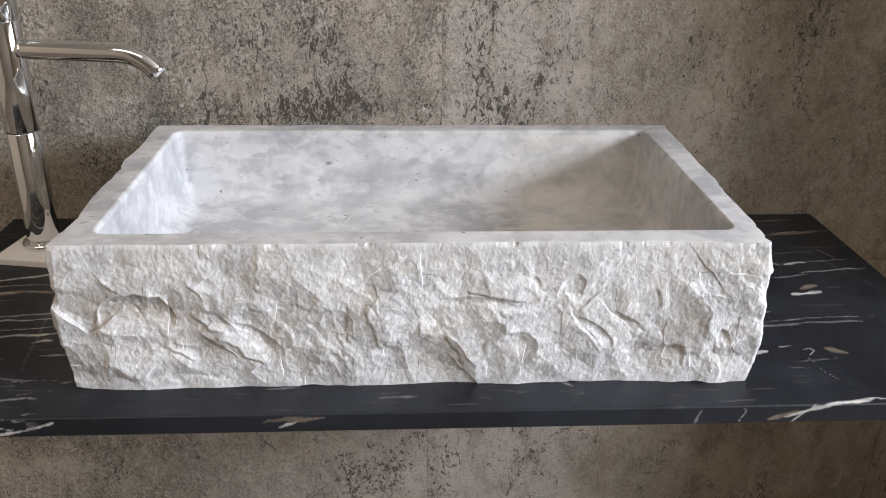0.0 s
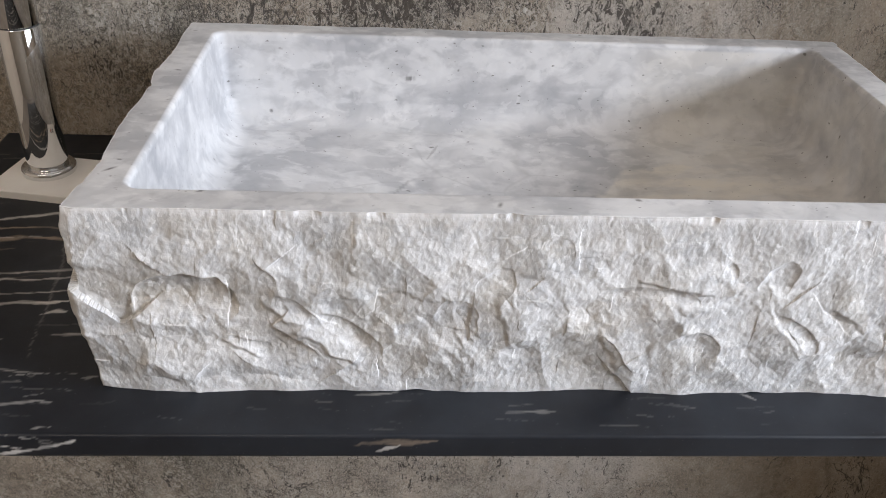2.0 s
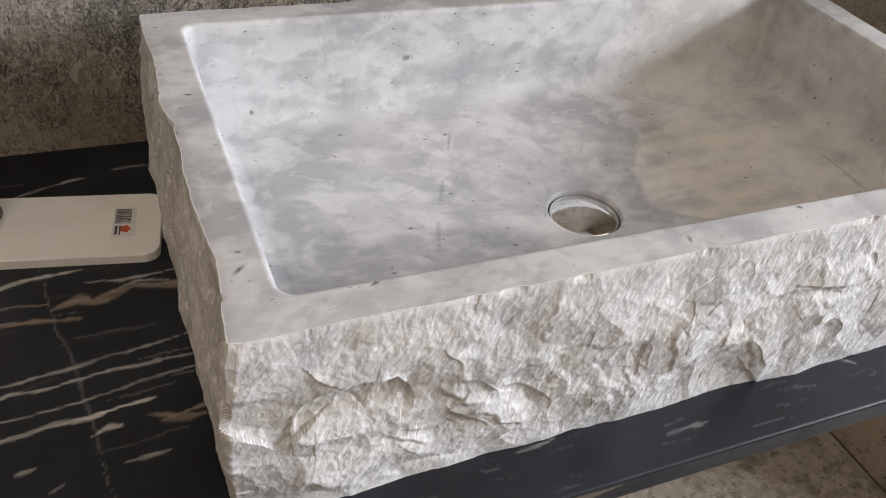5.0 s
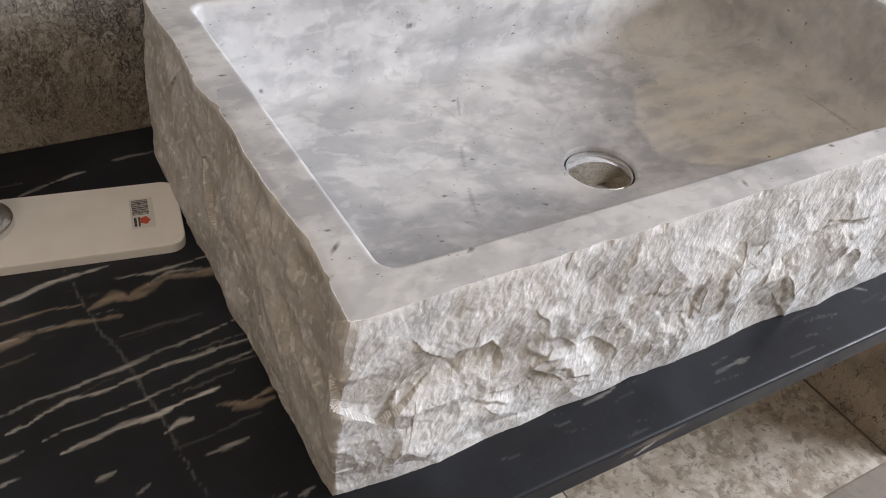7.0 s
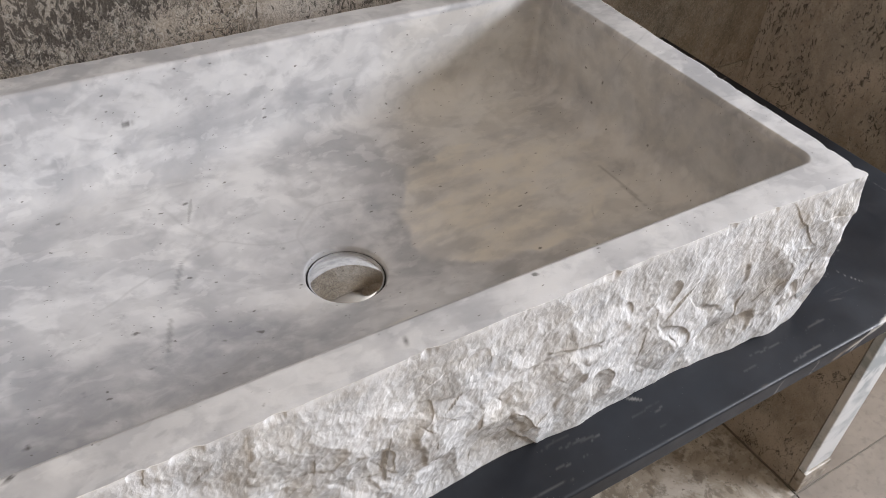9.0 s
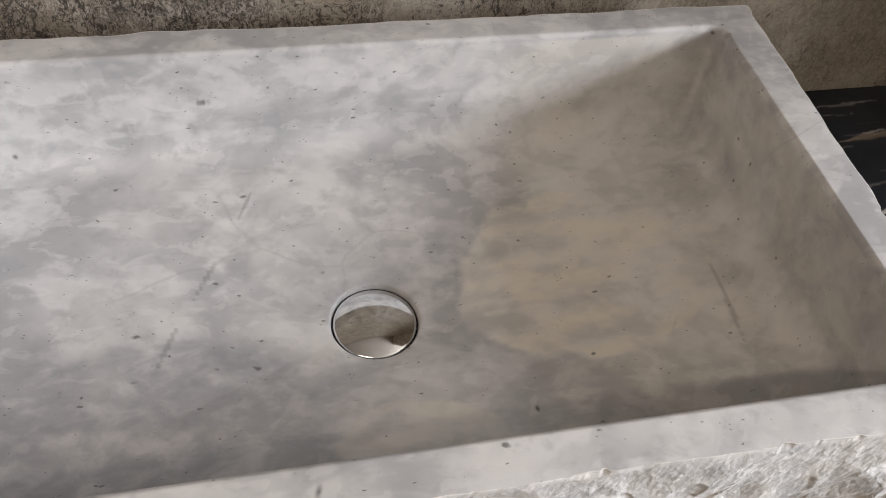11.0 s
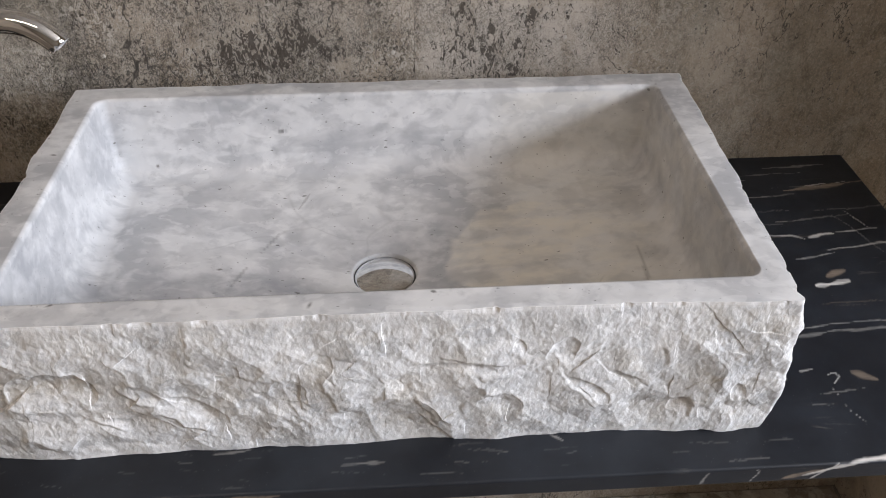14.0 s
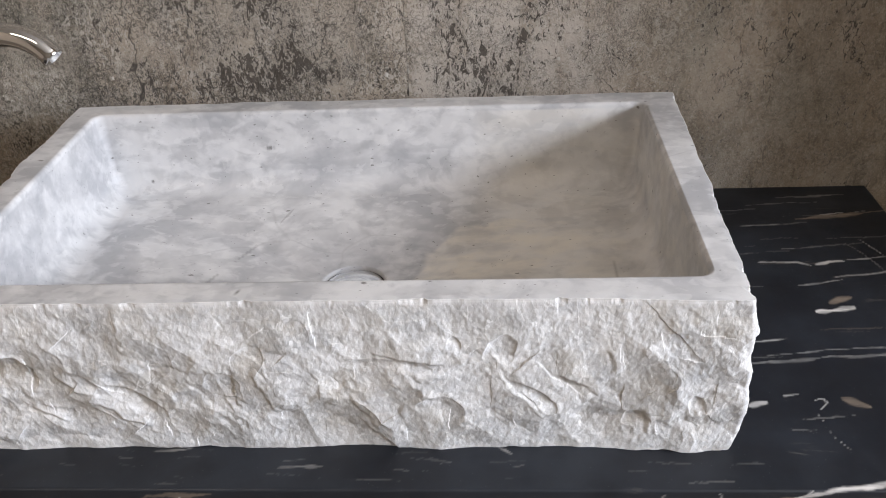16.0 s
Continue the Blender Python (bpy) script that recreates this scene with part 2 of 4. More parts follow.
def black_marble():
    n = Nodes("black_veined_marble")
    c = n.mix(n.span(n.noise(7, 5, 0.6), 0.35, 0.70), (0.010, 0.0112, 0.0145), (0.021, 0.025, 0.032))
    along = n.scaled(0.22, 1.0, 1.0, (0, 0, radians(2)))
    faint = n.span(n.noise(75, 6, 0.68, along, 0.5), 0.63, 0.72, 0, 0.35)
    c = n.mix(n.calc("MULTIPLY", faint, n.span(n.noise(9, 3), 0.48, 0.66)), c, (0.16, 0.145, 0.13))
    tex = n.span(n.noise(130, 4, 0.6, along), 0.30, 0.62, 0.45, 1.0)
    c = n.mix(n.calc("MULTIPLY", n.layer("tan"), tex), c, (0.27, 0.215, 0.165))
    c = n.mix(n.calc("MULTIPLY", n.layer("vein"), tex), c, (0.62, 0.60, 0.57))
    c = n.mix(n.span(n.cells(170), 0.03, 0.075, 0.22, 0.0), c, (0.30, 0.29, 0.28))
    r = n.span(n.noise(16, 5, 0.65), 0.3, 0.7, 0.34, 0.48)
    return n.done(c, r, n.bump(n.noise(240, 3), 0.05, 0.0005), specular=0.32)


def concrete_panel():
    n = Nodes("weathered_concrete")
    n.place = shifted(n)
    tall = n.scaled(1.0, 1.0, 0.55)
    c = n.mix(n.span(n.noise(5, 6, 0.62, None, 0.4), 0.36, 0.64), (0.315, 0.258, 0.198), (0.50, 0.428, 0.348))
    c = n.mix(n.span(n.noise(17, 6, 0.66, tall, 0.6), 0.44, 0.62, 0, 0.70), c, (0.52, 0.46, 0.39))
    c = n.mix(n.span(n.noise(9, 6, 0.66, n.scaled(1, 1, 0.6, (0, 0, 0), (9, 4, 2)), 0.5), 0.50, 0.62, 0, 0.55), c, (0.25, 0.218, 0.175))
    c = n.mix(n.calc("MULTIPLY", n.layer("pale"), n.span(n.noise(24, 6, 0.62, tall, 0.5), 0.34, 0.56)), c, (0.56, 0.51, 0.45))
    c = n.mix(n.calc("MULTIPLY", n.layer("green"), n.span(n.noise(26, 6, 0.70, tall, 0.5), 0.36, 0.60, 0.35, 1.0)), c, (0.20, 0.20, 0.165))
    # brown tone, which also carries the dimness of the upper wall as colour
    umber = n.layer("umber")
    c = n.mix(n.calc("MULTIPLY", umber, n.span(n.noise(9, 6, 0.65, tall, 0.6), 0.34, 0.62, 0.30, 1.0)), c, (0.255, 0.198, 0.133))
    c = n.mix(n.calc("MULTIPLY", umber, n.span(n.noise(16, 6, 0.70, tall, 0.5), 0.52, 0.62, 0, 0.85)), c, (0.110, 0.095, 0.068))
    c = n.mix(n.calc("MULTIPLY", umber, n.span(n.noise(60, 6, 0.75, tall, 0.4), 0.48, 0.62, 0, 0.75)), c, (0.42, 0.345, 0.26))
    c = n.mix(n.calc("MULTIPLY", umber, n.span(n.noise(110, 6, 0.75, tall, 0.6), 0.55, 0.62, 0, 0.75)), c, (0.085, 0.072, 0.052))
    # grit: pale crumbs and dark pores
    grit = n.calc("ADD", n.calc("MULTIPLY", n.layer("crackle"), 0.6), 0.40)
    c = n.mix(n.calc("MULTIPLY", grit, n.span(n.noise(300, 4, 0.75), 0.52, 0.64, 0, 0.70)), c, (0.56, 0.51, 0.44))
    c = n.mix(n.calc("MULTIPLY", grit, n.span(n.noise(190, 5, 0.75, None, 0.6), 0.53, 0.64, 0, 0.70)), c, (0.085, 0.074, 0.058))
    # crazing: short curled dark lines, thick and thin
    for scale, wide, keep in ((120, 0.045, 0.38), (230, 0.050, 0.44)):
        worm = n.calc("ABSOLUTE", n.calc("SUBTRACT", n.noise(scale, 4, 0.6, n.scaled(1.0, 1.0, 0.75, (0, 0, 0), (scale * 0.1, 0, 0)), 1.6), 0.5))
        worm = n.calc("MULTIPLY", n.span(worm, 0.015, wide, 1.0, 0.0), n.span(n.noise(14, 5, 0.65, n.scaled(1, 1, 1, (0, 0, 0), (0, scale * 0.1, 0))), keep, keep + 0.16))
        c = n.mix(n.calc("MULTIPLY", worm, n.layer("crackle")), c, (0.070, 0.062, 0.050))
    crumb = n.span(n.noise(150, 4, 0.65, n.scaled(1.0, 1.0, 0.75, (0, 0, 0), (4, 2, 7)), 1.2), 0.52, 0.58, 0, 0.80)
    crumb = n.calc("MULTIPLY", crumb, n.span(n.noise(11, 5, 0.65, tall), 0.40, 0.54))
    c = n.mix(n.calc("MULTIPLY", crumb, n.layer("crackle")), c, (0.56, 0.515, 0.455))
    # crust worn away in small upright flecks
    worn = n.calc("ADD", n.noise(170, 6, 0.72, n.scaled(1.0, 1.0, 0.5), 0.9), n.calc("MULTIPLY", n.layer("fleck"), 0.105))
    worn = n.calc("ADD", worn, n.calc("MULTIPLY", n.calc("SUBTRACT", n.noise(13, 5, 0.65, tall), 0.5), 0.42))
    mask = n.span(worn, 0.600, 0.628)
    c = n.mix(n.calc("MULTIPLY", mask, 0.85), c, (0.056, 0.046, 0.036))
    rim = n.calc("SUBTRACT", n.span(worn, 0.555, 0.595), mask)
    c = n.mix(n.calc("MULTIPLY", rim, 0.35), c, (0.53, 0.49, 0.44))
    # short hair cracks
    for scale, shift in ((5.5, 0), (8.5, 3)):
        wander = n.calc("ABSOLUTE", n.calc("SUBTRACT", n.noise(scale, 6, 0.62, n.scaled(1, 1, 0.6, (0, 0, 0), (shift, 0, shift)), 0.5), 0.5))
        crack = n.calc("MULTIPLY", n.span(wander, 0.0, 0.006, 0.9, 0.0), n.span(n.noise(6.5, 3, 0.5, n.scaled(1, 1, 1, (0, 0, 0), (shift, 2, 0))), 0.52, 0.59))
        c = n.mix(crack, c, (0.05, 0.044, 0.037))
    g = n.bump(n.calc("SUBTRACT", n.noise(260, 5, 0.75), n.calc("MULTIPLY", mask, 0.6)), 0.9, 0.0025)
    return n.done(c, n.span(n.noise(20, 5), 0.3, 0.7, 0.50, 0.75), g, specular=0.4)


def shifted(n):
    """Each piece takes another stretch of the pattern."""
    v = n.add("ShaderNodeVectorMath")
    v.operation = "ADD"
    n.put(v.inputs[0], n.place)
    k = n.add("ShaderNodeCombineXYZ")
    for i, f in enumerate((37.0, 11.0, 23.0)):
        n.put(k.inputs[i], n.calc("MULTIPLY", n.random(), f))
    n.put(v.inputs[1], k.outputs[0])
    return v.outputs[0]


def taupe_stone():
    n = Nodes("taupe_floor_stone")
    n.place = shifted(n)
    c = n.mix(n.span(n.noise(6, 6, 0.62), 0.35, 0.66), (0.165, 0.138, 0.112), (0.225, 0.192, 0.158))
    c = n.mix(n.span(n.noise(60, 5, 0.65), 0.50, 0.66, 0, 0.5), c, (0.13, 0.108, 0.088))
    return n.done(c, 0.5, n.bump(n.noise(300, 3), 0.1, 0.001))


def floor_stone():
    n = Nodes("beige_floor_stone")
    n.place = shifted(n)
    c = n.mix(n.span(n.noise(4, 5, 0.6), 0.35, 0.66), (0.27, 0.225, 0.175), (0.40, 0.35, 0.285))
    c = n.mix(n.span(n.noise(12, 6, 0.66, None, 0.4), 0.46, 0.60, 0, 0.75), c, (0.54, 0.50, 0.445))
    c = n.mix(n.span(n.noise(26, 6, 0.70, None, 0.5), 0.48, 0.62, 0, 0.80), c, (0.185, 0.155, 0.12))
    c = n.mix(n.span(n.noise(60, 4, 0.6), 0.52, 0.66, 0, 0.55), c, (0.56, 0.52, 0.46))
    c = n.mix(n.span(n.noise(75, 5, 0.7, n.scaled(1, 1, 1, (0, 0, 0), (3, 8, 1))), 0.57, 0.66, 0, 0.7), c, (0.12, 0.10, 0.08))
    return n.done(c, 0.45, n.bump(n.noise(300, 3), 0.1, 0.001))


def plaster(name, colour):
    n = Nodes(name)
    c = n.mix(n.span(n.noise(2.5, 5), 0.3, 0.7), tuple(v * 0.92 for v in colour), colour)
    return n.done(c, 0.8, n.bump(n.noise(160, 4), 0.12, 0.001))


def chrome():
    n = Nodes("polished_chrome")
    return n.done((0.80, 0.81, 0.82), n.span(n.noise(120, 4, 0.6), 0.35, 0.75, 0.035, 0.085), None, 1.0)


def white_board():
    n = Nodes("white_glazed_board")
    c = n.mix(n.span(n.noise(30, 5), 0.35, 0.7), (0.83, 0.81, 0.78), (0.88, 0.865, 0.84))
    return n.done(c, 0.38, n.bump(n.noise(380, 3), 0.08, 0.0006))


def slab_marble():
    n = Nodes("pale_slab_marble")
    c = n.mix(n.span(n.noise(11, 6, 0.6, None, 0.8), 0.42, 0.60), (0.72, 0.73, 0.73), (0.36, 0.40, 0.41))
    return n.done(c, 0.35)


def paint(name, colour, rough=0.6, metal=0.0):
    n = Nodes(name)
    c = n.mix(n.span(n.noise(90, 3), 0.35, 0.7), tuple(v * 0.9 for v in colour), colour)
    return n.done(c, rough, None, metal)


HONED, SPLIT, BLACK, CONCRETE, FLOOR = honed_marble(), split_marble(), black_marble(), concrete_panel(), floor_stone()
WHITE, CEILING = plaster("sand_plaster", (0.38, 0.31, 0.235)), plaster("ceiling_paint", (0.48, 0.435, 0.38))
TAUPE = taupe_stone()
UMBER_PLASTER = plaster("umber_plaster", (0.20, 0.165, 0.125))
CHROME, BOARD, SLAB = chrome(), white_board(), slab_marble()
DARK_STRIP, FRAME_PAINT, INK, RED, PAPER = paint("dark_strip", (0.03, 0.03, 0.032)), paint("window_paint", (0.75, 0.75, 0.75), 0.4), paint("label_ink", (0.05, 0.05, 0.06)), paint("label_red", (0.62, 0.10, 0.05)), paint("label_paper", (0.74, 0.73, 0.71))
ALU, GROUT, CHIP_WHITE, DARK_GAP = paint("brushed_aluminium", (0.55, 0.55, 0.56), 0.35, 1.0), paint("grout", (0.22, 0.20, 0.17), 0.9), paint("chipped_plaster", (0.56, 0.53, 0.48), 0.85), paint("dark_gap", (0.02, 0.02, 0.02), 0.7)


def glass_sheet():
    m = bpy.data.materials.new("window_glass")
    m.use_nodes = True
    b = m.node_tree.nodes["Principled BSDF"]
    b.inputs["Transmission Weight"].default_value, b.inputs["Roughness"].default_value, b.inputs["IOR"].default_value = 1.0, 0.0, 1.45
    return m


def glow(name, colour, strength):
    m = bpy.data.materials.new(name)
    m.use_nodes = True
    b = m.node_tree.nodes["Principled BSDF"]
    b.inputs["Emission Color"].default_value, b.inputs["Emission Strength"].default_value = (*colour, 1), strength
    return m


GLASS, DIFFUSER = glass_sheet(), glow("lamp_diffuser", (1.0, 0.90, 0.76), 5.0)


# ---- the room ----
def wall_grid(x0, x1, z0, z1, step=0.01):
    """A wall panel 12 mm thick, facing south, with its stains and brown tones laid out in metres of the wall."""
    nx, nz = int((x1 - x0) / step) + 1, int((z1 - z0) / step) + 1
    xs, zs = np.linspace(x0, x1, nx), np.linspace(z0, z1, nz)
    X, Z = np.meshgrid(xs, zs)
    verts = [(x, WALL_Y, z) for x, z in zip(X.ravel(), Z.ravel())]
    faces = [(j * nx + i, j * nx + i + 1, (j + 1) * nx + i + 1, (j + 1) * nx + i) for j in range(nz - 1) for i in range(nx - 1)]
    k = len(verts)
    verts += [(x0, WALL_Y + 0.012, z0), (x1, WALL_Y + 0.012, z0), (x1, WALL_Y + 0.012, z1), (x0, WALL_Y + 0.012, z1)]
    a, b, c, d = 0, nx - 1, nx * nz - 1, nx * (nz - 1)
    faces += [(k, a, d, k + 3), (b, k + 1, k + 2, c), (a, k, k + 1, b), (d, c, k + 2, k + 3), (k + 1, k, k + 3, k + 2)]
    me = mesh_of("wall_panel", verts, faces)
    pad = np.zeros(4)
    w = 0.25 * fbm(X * 9, Z * 9, 5)
    fleck = 0.9 * blob(X, Z, 0.090, 1.085, 0.020, 0.05) + 0.9 * blob(X, Z, 0.125, 1.00, 0.045, 0.05) + 0.8 * blob(X, Z, -0.13, 1.05, 0.05, 0.12) + 0.6 * blob(X, Z, -0.22, 1.10, 0.07, 0.06) + 0.6 * blob(X, Z, -0.10, 0.99, 0.16, 0.03) \
        + 0.6 * blob(X, Z, -0.06, 0.34, 0.06, 0.05) + 0.5 * blob(X, Z, 0.08, 0.40, 0.08, 0.05) - 0.40 * smooth01(X, 0.24, 0.34) + 0.7 * blob(X, Z, 0.40, 1.06, 0.03, 0.10) + 0.75 * blob(X, Z, 0.56, 1.10, 0.05, 0.05) \
        + 0.5 * blob(X, Z, 0.21, 1.09, 0.03, 0.05) + 0.4 * blob(X, Z, 0.27, 1.02, 0.03, 0.03) + 0.35 * blob(X, Z, 0.50, 0.94, 0.06, 0.06)
    pale = smooth01(X, 0.045, 0.06) * (1 - smooth01(X + w * 0.3, 0.20, 0.36)) * 0.9 + 0.45 * blob(X, Z, -0.02, 0.40, 0.3, 0.2) + 0.5 * blob(X, Z, -0.04, 1.04, 0.06, 0.06) + 0.35 * blob(X, Z, -0.20, 1.03, 0.06, 0.06)
    green = np.clip(0.60 * blob(X, Z, -0.45, 1.00, 0.14, 0.16) + 0.5 * blob(X, Z, -0.30, 1.12, 0.12, 0.07) + 0.7 * blob(X, Z, -0.45, 0.35, 0.18, 0.2) + 0.9 * blob(X, Z, 0.56, 1.11, 0.06, 0.05) + 0.8 * blob(X, Z, 0.395, 1.04, 0.022, 0.06)
                    + 0.6 * blob(X, Z, 0.53, 0.94, 0.05, 0.06) + 0.6 * blob(X, Z, 0.66, 0.95, 0.06, 0.10) + w, 0, 0.85)
    # brown east side and low west corner; upper wall's dim light put into colour
    umber = np.clip(0.50 * smooth01(X + w * 0.25, 0.20, 0.50) + 0.55 * smooth01(0.98 - Z, 0.0, 0.12) * smooth01(-X, 0.30, 0.42) * smooth01(Z, 0.8, 0.82) + 0.8 * smooth01(Z, 1.25, 1.5) + w * 0.6, 0, 0.85)
    crackle = np.clip(1 - 0.75 * smooth01(X + w * 0.2, 0.20, 0.45) - 0.5 * blob(X, Z, -0.5, 0.84, 0.16, 0.10), 0.15, 1) * (0.75 + 0.25 * smooth01(Z, 0.5, 0.8))
    crackle = crackle * (1 - 0.55 * pale)
    for name, v in (("crackle", crackle), ("fleck", fleck), ("pale", pale), ("green", green), ("umber", umber)):
        float_layer(me, name, np.concatenate([np.ravel(v), pad]))
    return me


# the back wall: a masonry core with large concrete-look panels before it
wall_north = tagged(part("wall_north", box(ROOM_W - 0.2, ROOM_E + 0.2, WALL_Y + 0.014, WALL_Y + 0.2, FLOOR_Z - 0.1, CEIL_Z + 0.1), WHITE), "weathered grey-brown concrete-look panelled back wall", "wall", kind="structure")
seams = (-1.60, -0.76, 0.047, 0.828)
for x0, x1 in zip(seams, seams[1:]):
    part("wall_panel", wall_grid(x0 + 0.00025, x1 - 0.00025, 0.742, 1.60), CONCRETE, wall_north)
for x0, x1 in zip((-1.60, -0.76, -0.366, 0.031), (-0.76, -0.366, 0.031, 0.828)):
    part("wall_panel", wall_grid(x0 + 0.00025, x1 - 0.00025, FLOOR_Z, 0.7405), CONCRETE, wall_north)
part("wall_panel", wall_grid(-1.60, 0.828, 1.6015, CEIL_Z, 0.05), CONCRETE, wall_north)
part("wall_panel", wall_grid(ROOM_W, -1.6012, FLOOR_Z, CEIL_Z, 0.05), CONCRETE, wall_north)

# small chips where the crust has come off to white
for x, z, r in ((0.021, 0.985, 0.0027), (0.228, 0.999, 0.0021), (-0.318, 0.990, 0.0019), (-0.24, 1.135, 0.0018)):
    bm = bmesh.new()
    bmesh.ops.create_icosphere(bm, subdivisions=2, radius=1)
    for v in bm.verts:
        k = 1 + 0.45 * noise.noise(v.co * 1.7 + Vector((x * 90, z * 70, 0)))
        v.co = Vector((v.co.x * r * k, v.co.y * 0.0012, v.co.z * r * k * 1.25))
    part("plaster_chip", bm, CHIP_WHITE, wall_north, "small white chip in the crust", pose(x, WALL_Y, z))

# side partition that closes the bay to the east, concrete on its flank, pale on its end
partition = tagged(new("wall_partition"), "dark concrete side partition with a pale scuffed end", "wall", kind="structure")
pm = box(0.83, 0.90, 0.106, WALL_Y + 0.01, FLOOR_Z, CEIL_Z)
part("flank", pm, CONCRETE, partition)
part("end_face", box(0.8305, 0.90, 0.092, 0.1055, FLOOR_Z + 0.05, CEIL_Z, 0.002), SLAB, partition, "pale grey-white marbled end face")
part("end_skirting", box(0.8305, 0.90, 0.088, 0.1055, FLOOR_Z, FLOOR_Z + 0.0495, 0.002), FLOOR, partition, "brown stone skirting")

# unseen walls: sand for warm bounce, brown for darker fill and chrome reflections
tagged(part("wall_west", box(ROOM_W - 0.2, ROOM_W, ROOM_S - 0.2, WALL_Y, FLOOR_Z - 0.1, CEIL_Z + 0.1), WHITE), "unseen plain sand-coloured plastered side wall for warm bounce light", "wall", kind="structure")
tagged(part("wall_south", box(ROOM_W - 0.2, ROOM_E + 0.2, ROOM_S - 0.2, ROOM_S, FLOOR_Z - 0.1, CEIL_Z + 0.1), UMBER_PLASTER), "unseen plain brown plastered rear wall, dark to cut fill light", "wall", kind="structure")
tagged(part("ceiling", box(ROOM_W, ROOM_E, ROOM_S, WALL_Y, CEIL_Z, CEIL_Z + 0.12), CEILING), "plain warm white ceiling", "ceiling", kind="structure")

bm = bmesh.new()
for y0, y1, z0, z1 in ((ROOM_S - 0.2, WIN[0], FLOOR_Z - 0.1, CEIL_Z + 0.1), (WIN[1], WALL_Y + 0.014, FLOOR_Z - 0.1, CEIL_Z + 0.1), (WIN[0], WIN[1], FLOOR_Z - 0.1, WIN[2]), (WIN[0], WIN[1], WIN[3], CEIL_Z + 0.1)):
    bmesh.ops.create_cube(bm, size=1, matrix=Matrix.Translation((ROOM_E + 0.1, (y0 + y1) / 2, (z0 + z1) / 2)) @ Matrix.Diagonal((0.2, y1 - y0, z1 - z0, 1)))
tagged(part("wall_east", bm, WHITE), "sand-coloured plastered wall with a window opening", "wall", kind="structure")

window = tagged(new("window_1"), "white framed window letting in cool daylight", "window", kind="structure")
mid = (WIN[0] + WIN[1]) / 2
for y0, y1, z0, z1 in ((WIN[0], WIN[0] + 0.05, WIN[2], WIN[3]), (WIN[1] - 0.05, WIN[1], WIN[2], WIN[3]), (mid - 0.03, mid + 0.03, WIN[2] + 0.05, WIN[3] - 0.05),
                       (WIN[0] + 0.05, WIN[1] - 0.05, WIN[2], WIN[2] + 0.05), (WIN[0] + 0.05, WIN[1] - 0.05, WIN[3] - 0.05, WIN[3])):
    part("window_frame", box(ROOM_E + 0.06, ROOM_E + 0.12, y0, y1, z0, z1, 0.004), FRAME_PAINT, window)
for y0, y1 in ((WIN[0] + 0.05, mid - 0.03), (mid + 0.03, WIN[1] - 0.05)):
    pane = part("pane", box(ROOM_E + 0.087, ROOM_E + 0.093, y0, y1, WIN[2] + 0.05, WIN[3] - 0.05), GLASS, window)
    pane.visible_shadow = False
part("window_sill", box(ROOM_E - 0.03, ROOM_E + 0.06, WIN[0] - 0.04, WIN[1] + 0.04, WIN[2] - 0.03, WIN[2] - 0.001, 0.004), FRAME_PAINT, window)

light = tagged(new("ceiling_light"), "long white linear ceiling light", "lamp")
light.location = (-1.1, -1.2, CEIL_Z)
part("housing", box(-0.78, 0.78, -0.075, 0.075, -0.05, 0.0, 0.006), FRAME_PAINT, light)
part("diffuser", box(-0.76, 0.76, -0.06, 0.06, -0.07, -0.0505, 0.006), DIFFUSER, light, "glowing warm-white diffuser")

# ---- the black marble counter ----
CX0, CX1, CY0, CY1 = -0.582, 0.621, -0.036, WALL_Y - 0.001


def streak(X, Y, x0, y0, x1, y1, half, seed, wobble=0.004, uneven=0.9):
    """How strongly a wavy vein from one end to the other covers each place."""
    lx, ly = x1 - x0, y1 - y0
    length = math.hypot(lx, ly)
    s = ((X - x0) * lx + (Y - y0) * ly) / length / length
    off = (-(X - x0) * ly + (Y - y0) * lx) / length
    off = off + wobble * fbm(s * length * 28 + seed * 3.7, s * 0 + seed, seed, 4) + wobble * 0.3 * fbm(X * 260, Y * 260, seed + 5, 2)
    width = half * np.clip(4 * s * (1 - s), 0, 1) ** 0.6 * (0.75 + uneven * fbm(s * length * 34 + seed, s * 0, seed + 9, 3))
    return np.where((s > 0) & (s < 1), 1 - smooth01(np.abs(off) / np.maximum(width, 1e-5), 0.55, 1.15), 0) * (width > 0.0002)


def vein_path(X, Y, pts, half, seed, wobble=0.0016, uneven=0.8):
    """How strongly a vein along a bent line covers each place; it swells, thins and tapers at both ends."""
    wx = X + wobble * fbm(X * 70, Y * 70, seed, 3)
    wy = Y + wobble * 1.6 * fbm(X * 45 + 9, Y * 90, seed + 3, 4)
    total = sum(math.dist(a, b) for a, b in zip(pts, pts[1:]))
    best, where, run = np.full(X.shape, 9.0), np.zeros(X.shape), 0.0
    for (ax, ay), (bx, by) in zip(pts, pts[1:]):
        ln = math.dist((ax, ay), (bx, by))
        s = np.clip(((wx - ax) * (bx - ax) + (wy - ay) * (by - ay)) / ln ** 2, 0, 1)
        d = np.hypot(wx - ax - s * (bx - ax), wy - ay - s * (by - ay))
        closer = d < best
        best, where = np.where(closer, d, best), np.where(closer, (run + s * ln) / total, where)
        run += ln
    width = half * (np.clip(4 * where * (1 - where), 0, 1) ** 0.5 * 0.9 + 0.1) * np.clip(0.85 + uneven * fbm(where * total * 60 + seed, X * 0, seed + 9, 3), 0.15, 2)
    return 1 - smooth01(best / np.maximum(width, 1e-5), 0.45, 1.2)


